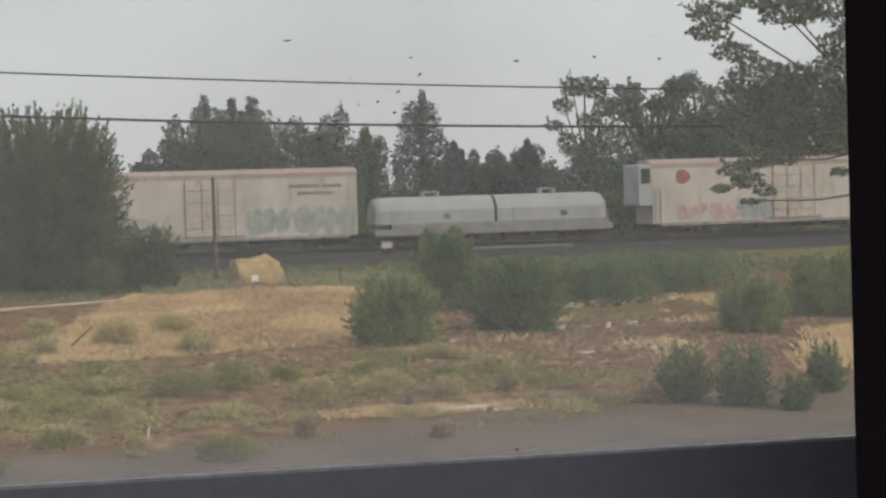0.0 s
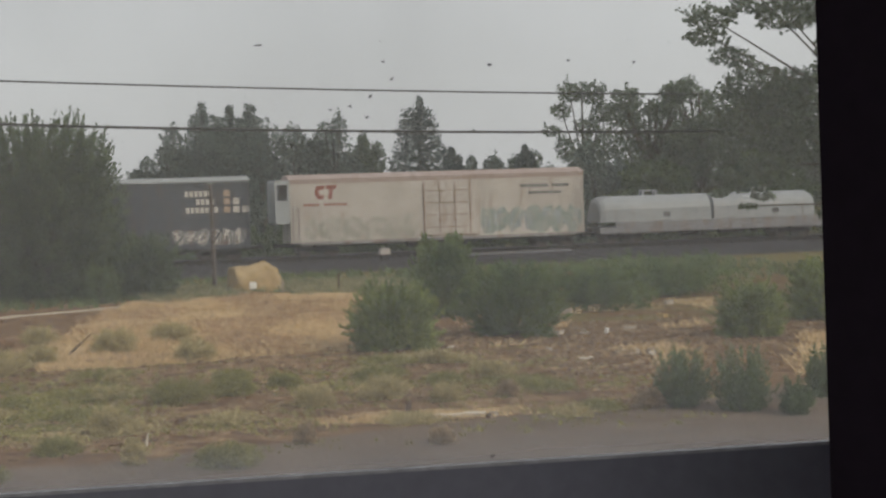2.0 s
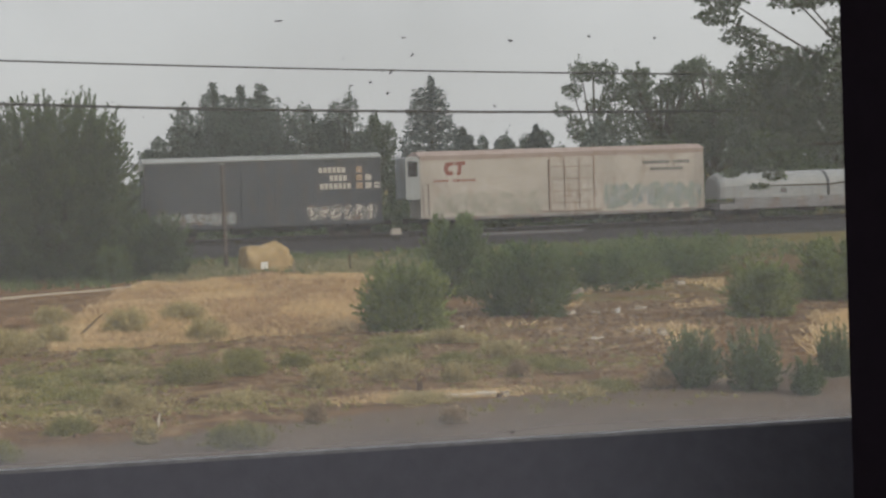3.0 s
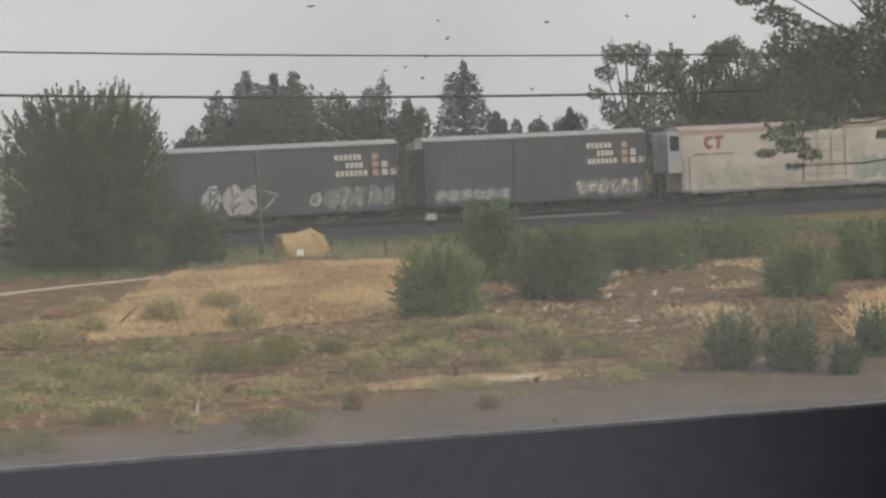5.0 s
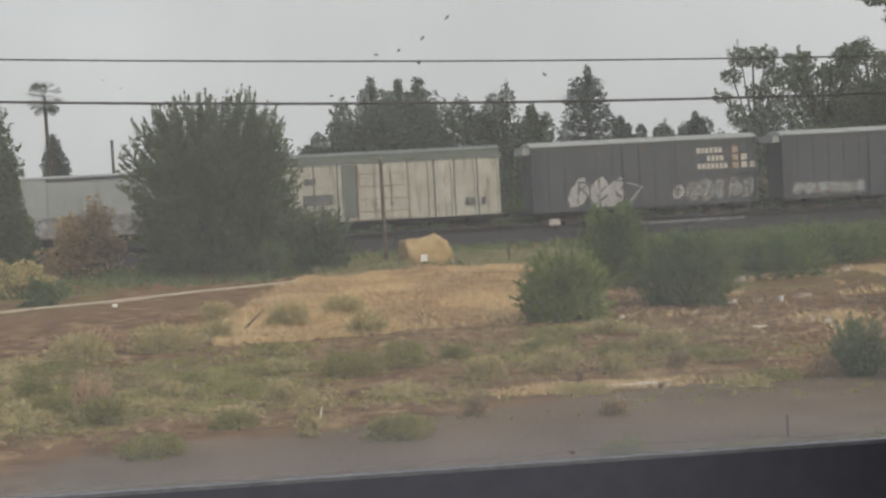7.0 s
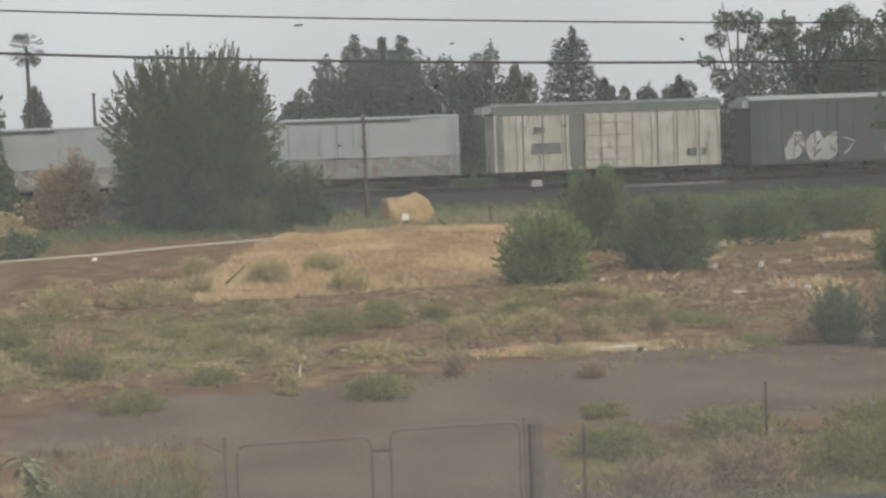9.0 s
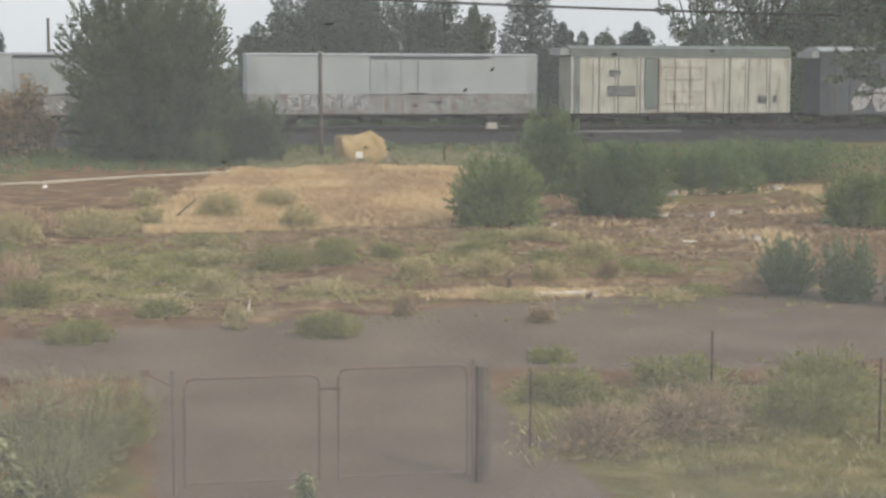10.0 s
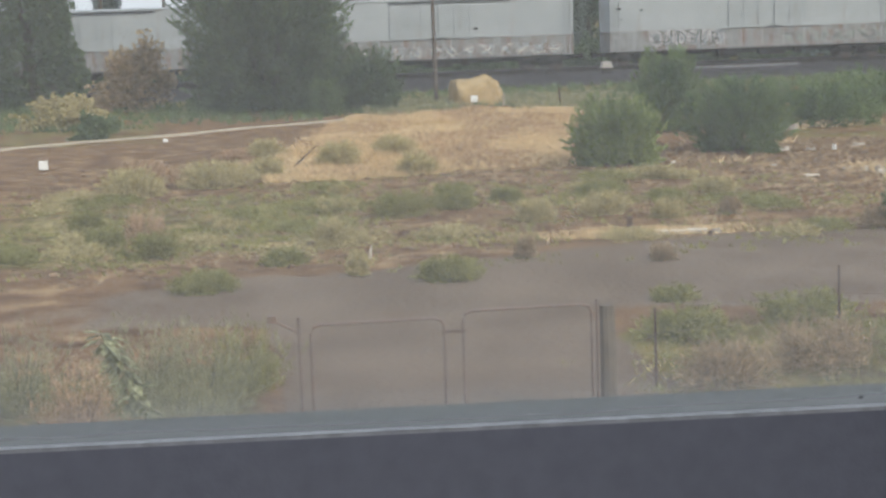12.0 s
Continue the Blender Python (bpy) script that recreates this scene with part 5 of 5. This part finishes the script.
def straw_mound():
    bm = bmesh.new()
    bmesh.ops.create_icosphere(bm, subdivisions=4, radius=1)
    for v in bm.verts:
        n3 = v.co.normalized()
        k = 1 + 0.12 * noise.noise(n3 * 2.2) + 0.06 * noise.noise(n3 * 7)
        x, y, z = (abs(c) ** 0.5 * (1 if c > 0 else -1) for c in n3)
        v.co = Vector((x * 1.3 * k, y * 1.2 * k, max(-0.1, z * (1.38 + 0.16 * math.sin(x * 5)) * k)))
    me = bpy.data.meshes.new("straw_mound")
    bm.to_mesh(me)
    bm.free()
    me.shade_smooth()
    me.materials.append(M["mound_straw"])
    thing("straw_mound", me, None, pose(13.2, 86.2, ground_z(13.2, 86.2)), "rounded heap of pale straw beside the pole", "straw heap")


straw_mound()


def small_sign(x, y, z, s):
    ob = empty("marker_sign", pose(x, y, ground_z(x, y)), "small square white marker on a thin post", "sign", "white markers")
    part("post", Shape().box(-0.03, 0.03, 0.0, 0.04, -0.2, z), M["rust_post"], ob)
    part("plate", Shape().box(-s, s, -0.02, 0.0, z - s, z + s, 0.02), M["white_sign"], ob)


small_sign(12.7, 83.6, 0.4, 0.17)
small_sign(-5.8, 57.6, 0.2, 0.15)
thing("stake", Shape().box(-0.035, 0.035, -0.03, 0.03, -0.2, 0.75, 0.012), M["rubble"], pose(13.7, 81.0, ground_z(13.7, 81), 0, 4, 0), "pale thin stake in dry grass", "stake")
thing("stake", Shape().box(-0.04, 0.04, -0.03, 0.03, -0.2, 0.95, 0.015), M["rust_post"], pose(16.6, 81.4, ground_z(16.6, 81.4), 0, -3, 0), "dark thin stake in dry grass", "stake")
thing("stake", Shape().box(-0.05, 0.05, -0.05, 0.05, -0.2, 0.34, 0.02), M["rust_post"], pose(8.55, 35.0, ground_z(8.55, 35), 0, 2, 0), "short dark stake beside a bleached board", "stake")
thing("board", Shape().box(-0.72, 0.72, -0.1, 0.1, 0, 0.04, 0.01).box(0.5, 0.95, -0.07, 0.12, 0.02, 0.06, 0.01), M["old_board"], pose(9.15, 34.6, ground_z(9.15, 34.6) + 0.02, 4, 0, -20), "sun-bleached board lying on straw", "board")
thing("dead_stick", Shape().tube([(0, 0, -0.1), (0.5, 0.0, 0.35), (0.95, 0, 0.75)], [0.05, 0.035, 0.015], 6), M["pole_wood"], pose(2.1, 54.0, ground_z(2.1, 54)), "leaning dead stick among straw", "stick")
thing("dead_stick", Shape().tube([(0, 0, -0.05), (0.02, 0, 0.12), (0.05, 0, 0.26)], [0.035, 0.03, 0.012], 6), M["old_board"], pose(2.85, 33.3, ground_z(2.85, 33.3)), "pale dead stump in the dirt", "stick")


def trackside():
    ob = empty("trackside_cabinet", pose(24.7, 106.2, 0.5), "low trackside cabinet with a white lid", "cabinet")
    part("body", Shape().box(-0.24, 0.24, -0.2, 0.2, 0.0, 0.4, 0.03), M["under"], ob)
    part("lid", Shape().prism([(-0.36, 0.38), (0.36, 0.38), (0.27, 0.78), (-0.27, 0.78)], -0.25, 0.25), M["white_paint"], ob, "white lid")
    thing("steel_beam", Shape().box(30.4, 37.5, -0.08, 0.08, 0.0, 0.03).box(30.4, 37.5, -0.02, 0.02, 0.02, 0.1).box(30.4, 37.5, -0.06, 0.06, 0.09, 0.14, 0.01), M["sill_grey"], pose(0, 106.4, 0.59), "long pale steel beam lying beside the track", "beam")


trackside()


def kerb():
    pts = [(-13.0, 63.6), (-8.4, 67.8), (-5.8, 69.5), (-2.4, 72.2), (1.0, 74.6), (4.6, 77.2), (6.0, 78.0)]
    s = Shape()
    for i, (a, b) in enumerate(zip(pts, pts[1:])):
        d = Vector((b[0] - a[0], b[1] - a[1], 0)).normalized()
        nrm = Vector((-d.y, d.x, 0)) * 0.08
        base = len(s.v)
        for p in (a, b):
            z = ground_z(*p)
            for q, h in ((-1, -0.1), (-1, 0.08), (-0.8, 0.1), (0.8, 0.1), (1, 0.08), (1, -0.1)):
                s.v.append((p[0] + nrm.x * q, p[1] + nrm.y * q, z + h))
        s.f += [(base + k, base + 6 + k, base + 6 + (k + 1) % 6, base + (k + 1) % 6) for k in range(6)]
    thing("kerb", s, M["concrete"], pose(0, 0, 0), "long pale concrete kerb through dry weeds", "kerb", kind="structure")


kerb()


def chunk(r, w, d, h):
    """A broken slab: an uneven many-sided block."""
    n = 7
    s = Shape()
    ring = [(math.cos(k * math.tau / n) * w * r.uniform(0.7, 1.1), math.sin(k * math.tau / n) * d * r.uniform(0.7, 1.1)) for k in range(n)]
    s.v += [(x, y, -0.05) for x, y in ring] + [(x * 0.8 + r.uniform(-0.1, 0.1) * w, y * 0.8, h * r.uniform(0.6, 1.1)) for x, y in ring]
    s.f += [tuple(reversed(range(n))), tuple(range(n, 2 * n))] + [(i, (i + 1) % n, n + (i + 1) % n, n + i) for i in range(n)]
    return s


def debris():
    r = random.Random(81)
    spots = [(19.3, 51.6, 0.2, 0.22, "white_sign"), (17.2, 45.0, 0.35, 0.16, "rubble"), (17.5, 44.5, 0.3, 0.2, "rubble"), (18.0, 44.6, 0.32, 0.18, "rubble"), (17.8, 44.0, 0.28, 0.14, "old_board"), (15.9, 44.2, 0.5, 0.08, "old_board"),
             (13.5, 49.6, 0.4, 0.1, "old_board"), (15.9, 47.4, 0.25, 0.1, "rubble"), (22.1, 48.2, 0.5, 0.12, "old_board"), (26.0, 62.5, 0.6, 0.2, "rubble"), (-2.1, 68.9, 0.28, 0.16, "white_sign"), (10.2, 34.2, 0.2, 0.14, "rubble"), (9.95, 34.5, 0.22, 0.1, "old_board"), (10.05, 34.0, 0.16, 0.12, "rust_post"), (8.9, 34.2, 0.3, 0.06, "old_board"),
             (18.6, 51.8, 0.4, 0.15, "rubble"), (17.9, 52.4, 0.5, 0.18, "rubble"), (20.5, 52.6, 0.5, 0.16, "rubble"), (19.0, 46.0, 0.3, 0.1, "rubble"), (21.0, 60.5, 0.5, 0.3, "rubble"), (23.5, 57.0, 0.6, 0.2, "mound_straw")]
    for x, y, w, h, m in spots:
        w *= 0.62
        thing("rubble_piece", chunk(r, w, w * 0.6, h * 0.8), M[m], pose(x, y, ground_z(x, y), 0, 0, r.uniform(0, 180)), "pale broken rubble piece lying on dirt" if m == "rubble" else "bleached scrap lying on dirt", "rubble", "rubble in the field")
    v, f = [], []
    for k in range(1500):
        x = r.gauss(18.5, 4.5) if k < 900 else r.uniform(-5, 18)
        y = r.gauss(48, 5) if k < 900 else r.uniform(30, 56)
        if zone(x, y)[0] > 0.06:
            continue
        c = chunk(r, r.uniform(0.03, 0.14), r.uniform(0.03, 0.1), r.uniform(0.03, 0.1))
        b = len(v)
        z = ground_z(x, y)
        v += [(x + p[0], y + p[1], z + p[2]) for p in c.v]
        f += [tuple(b + i for i in q) for q in c.f]
    me = bpy.data.meshes.new("small_rubble")
    me.from_pydata(v, [], f)
    me.materials.append(surface("mixed_small_rubble", [(0.17, 0.11, 0.07), (0.36, 0.265, 0.175)], 2, 0.95, 0, 0.3, 20, 0.2, per_piece=0.4))
    tagged(new("small_rubble", me), "scattered small clods and rubble on dirt", "rubble", kind="stuff")


debris()


# ---- gate and wire fence ----
def bent(pts, r):
    return Shape().tube(pts, r, 8)


def gate():
    y = 19.0
    a = lambda x0, x1, zt, zb, yy: [(x0, yy, zb), (x0, yy, zt - 0.1), (x0 + 0.03, yy, zt - 0.03), (x0 + 0.1, yy, zt), (x1 - 0.1, yy, zt), (x1 - 0.03, yy, zt - 0.03), (x1, yy, zt - 0.1), (x1, yy, zb)]
    g = empty("double_gate", pose(0, 0, ground_z(2.5, y)), "rusty tube double gate with wire mesh, closed", "gate")
    for x0, x1, zt in ((0.92, 2.44, 1.32), (2.66, 4.16, 1.38)):
        leaf = part("gate_leaf", bent(a(x0, x1, zt, 0.08, y), 0.02).tube([(x0, y, 0.12), (x1, y, 0.12)], 0.014, 8), M["galv"], g)
        mesh = Shape()
        for i in range(1, 12):
            x = x0 + (x1 - x0) * i / 12
            mesh.tube([(x, y, 0.1), (x, y, zt)], 0.0012, 4)
        for i in range(1, 9):
            z = 0.1 + (zt - 0.1) * i / 9
            mesh.tube([(x0, y, z), (x1, y, z)], 0.0012, 4)
        part("wire_mesh", mesh, M["galv"], leaf)
    part("latch", Shape().box(2.42, 2.68, y - 0.03, y + 0.03, 1.14, 1.17), M["rust_post"], g)
    part("hinge_post", Shape().tube([(0.8, y, -0.3), (0.79, y, 1.42)], 0.023, 8), M["galv"], g)
    part("brace", Shape().tube([(0.5, y, 1.4), (0.8, y, 1.24)], 0.019, 8).box(0.44, 0.54, y - 0.04, y + 0.04, 1.37, 1.45), M["galv"], g)
    part("drop_pipe", Shape().tube([(4.22, y - 0.02, -0.2), (4.22, y - 0.02, 1.44)], 0.022, 8), M["galv"], g)
    thing("fence_post", Shape().tube([(0, 0, -0.4), (0.01, 0, 0.7), (0, 0, 1.36)], [0.1, 0.095, 0.09], 10), M["post_wood"], pose(4.34, y, ground_z(4.34, y)), "thick grey wooden gate post", "fence post")
    for x, yy, h in ((5.3, 20.5, 1.02), (7.85, 20.9, 1.36), (9.75, 19.9, 1.12)):
        ob = thing("fence_post", Shape().box(-0.016, 0.016, -0.005, 0.005, -0.3, h).box(-0.005, 0.005, -0.026, 0.0, -0.3, h), M["rust_post"], pose(x, yy, ground_z(x, yy)), "thin rusty steel fence post", "fence post", "steel fence posts")
    wires = Shape()
    posts = [(4.34, 19.0), (5.3, 20.5), (7.85, 20.9), (9.75, 19.9), (14.0, 20.4)]
    for z in (0.35, 0.7, 1.0):
        wires.tube([(x, yy - 0.03, z + ground_z(x, yy)) for x, yy in posts], 0.003, 4)
    thing("fence_wire", wires, M["galv"], pose(0, 0, 0), "slack fence wire strung between steel posts", "fence wire")


gate()


def leafy_stalk(x, y, h, lean, seed, bare):
    ob = empty("leafy_stalk", pose(x, y, 0), "tall weed stalk with bright curled leaves", "weed")
    r = random.Random(seed)
    part("stem", Shape().tube([(0, 0, -0.05), (lean * 0.3, 0, h * 0.5), (lean, 0, h)], [0.012, 0.009, 0.004], 6), M["leaf_brown"], ob)
    leaf = Shape()
    for i in range(110):
        q = bare + (1 - bare) * i / 110
        p = Vector((lean * q * q, 0, h * q))
        a = r.uniform(0, math.tau)
        d = Vector((math.cos(a), math.sin(a), r.uniform(-1.4, 0.2))).normalized() * r.uniform(0.1, 0.2)
        s = d.cross(Vector((0, 0, 1))).normalized() * 0.042
        b = len(leaf.v)
        leaf.v += [tuple(p), tuple(p + d * 0.5 + s + Vector((0, 0, 0.008))), tuple(p + d + Vector((0, 0, -0.02))), tuple(p + d * 0.5 - s + Vector((0, 0, 0.008)))]
        leaf.f.append((b, b + 1, b + 2, b + 3))
    part("leaf_cluster", leaf, M["leaf_bright"], ob)


M["leaf_bright"] = leaf_surface("bright_curled_leaves", [(0.1, 0.11, 0.04), (0.54, 0.54, 0.34)], 20)
leafy_stalk(-0.17, 12.0, 2.64, -0.72, 91, 0.68)
leafy_stalk(1.83, 15.5, 1.07, 0.04, 92, 0.4)


def cables():
    for z0, slope, curve, r, label in ((10.16, -0.0472, 0.000383, 0.042, "thin dark overhead cable"), (8.31, -0.0511, 0.000596, 0.065, "thick dark overhead cable")):
        pts = [(x, 75.0, z0 + slope * x + curve * x * x) for x in range(-60, 121, 4)]
        thing("overhead_cable", Shape().tube(pts, r, 6), M["cable"], pose(0, 0, 0), label, "cable", kind="structure")


cables()


# ---- what moves ----
def motions():
    way = [(0.0, 0.0), (3.0, 23.55), (6.0, 47.3), (9.0, 71.3), (12.0, 95.4)]

    def gone(t):
        for (a, s0), (b, s1) in zip(way, way[1:]):
            if t <= b:
                return s0 + (s1 - s0) * (t - a) / (b - a)
        return way[-1][1]

    for car, x in CARS:
        walk(car, [(t, pose(x + s, TRACK_Y, RAIL_Z)) for t, s in way])
    # the wheels roll as far as the cars have gone
    times = [i * 0.08 for i in range(151)]
    for axle, x in AXLES:
        walk(axle, [(t, pose(x, 0, 0.455, 0, math.degrees(gone(t) / 0.455), 0)) for t in times[:150]] + [(12.0, pose(x, 0, 0.455, 0, math.degrees(gone(12.0) / 0.455), 0))])


motions()
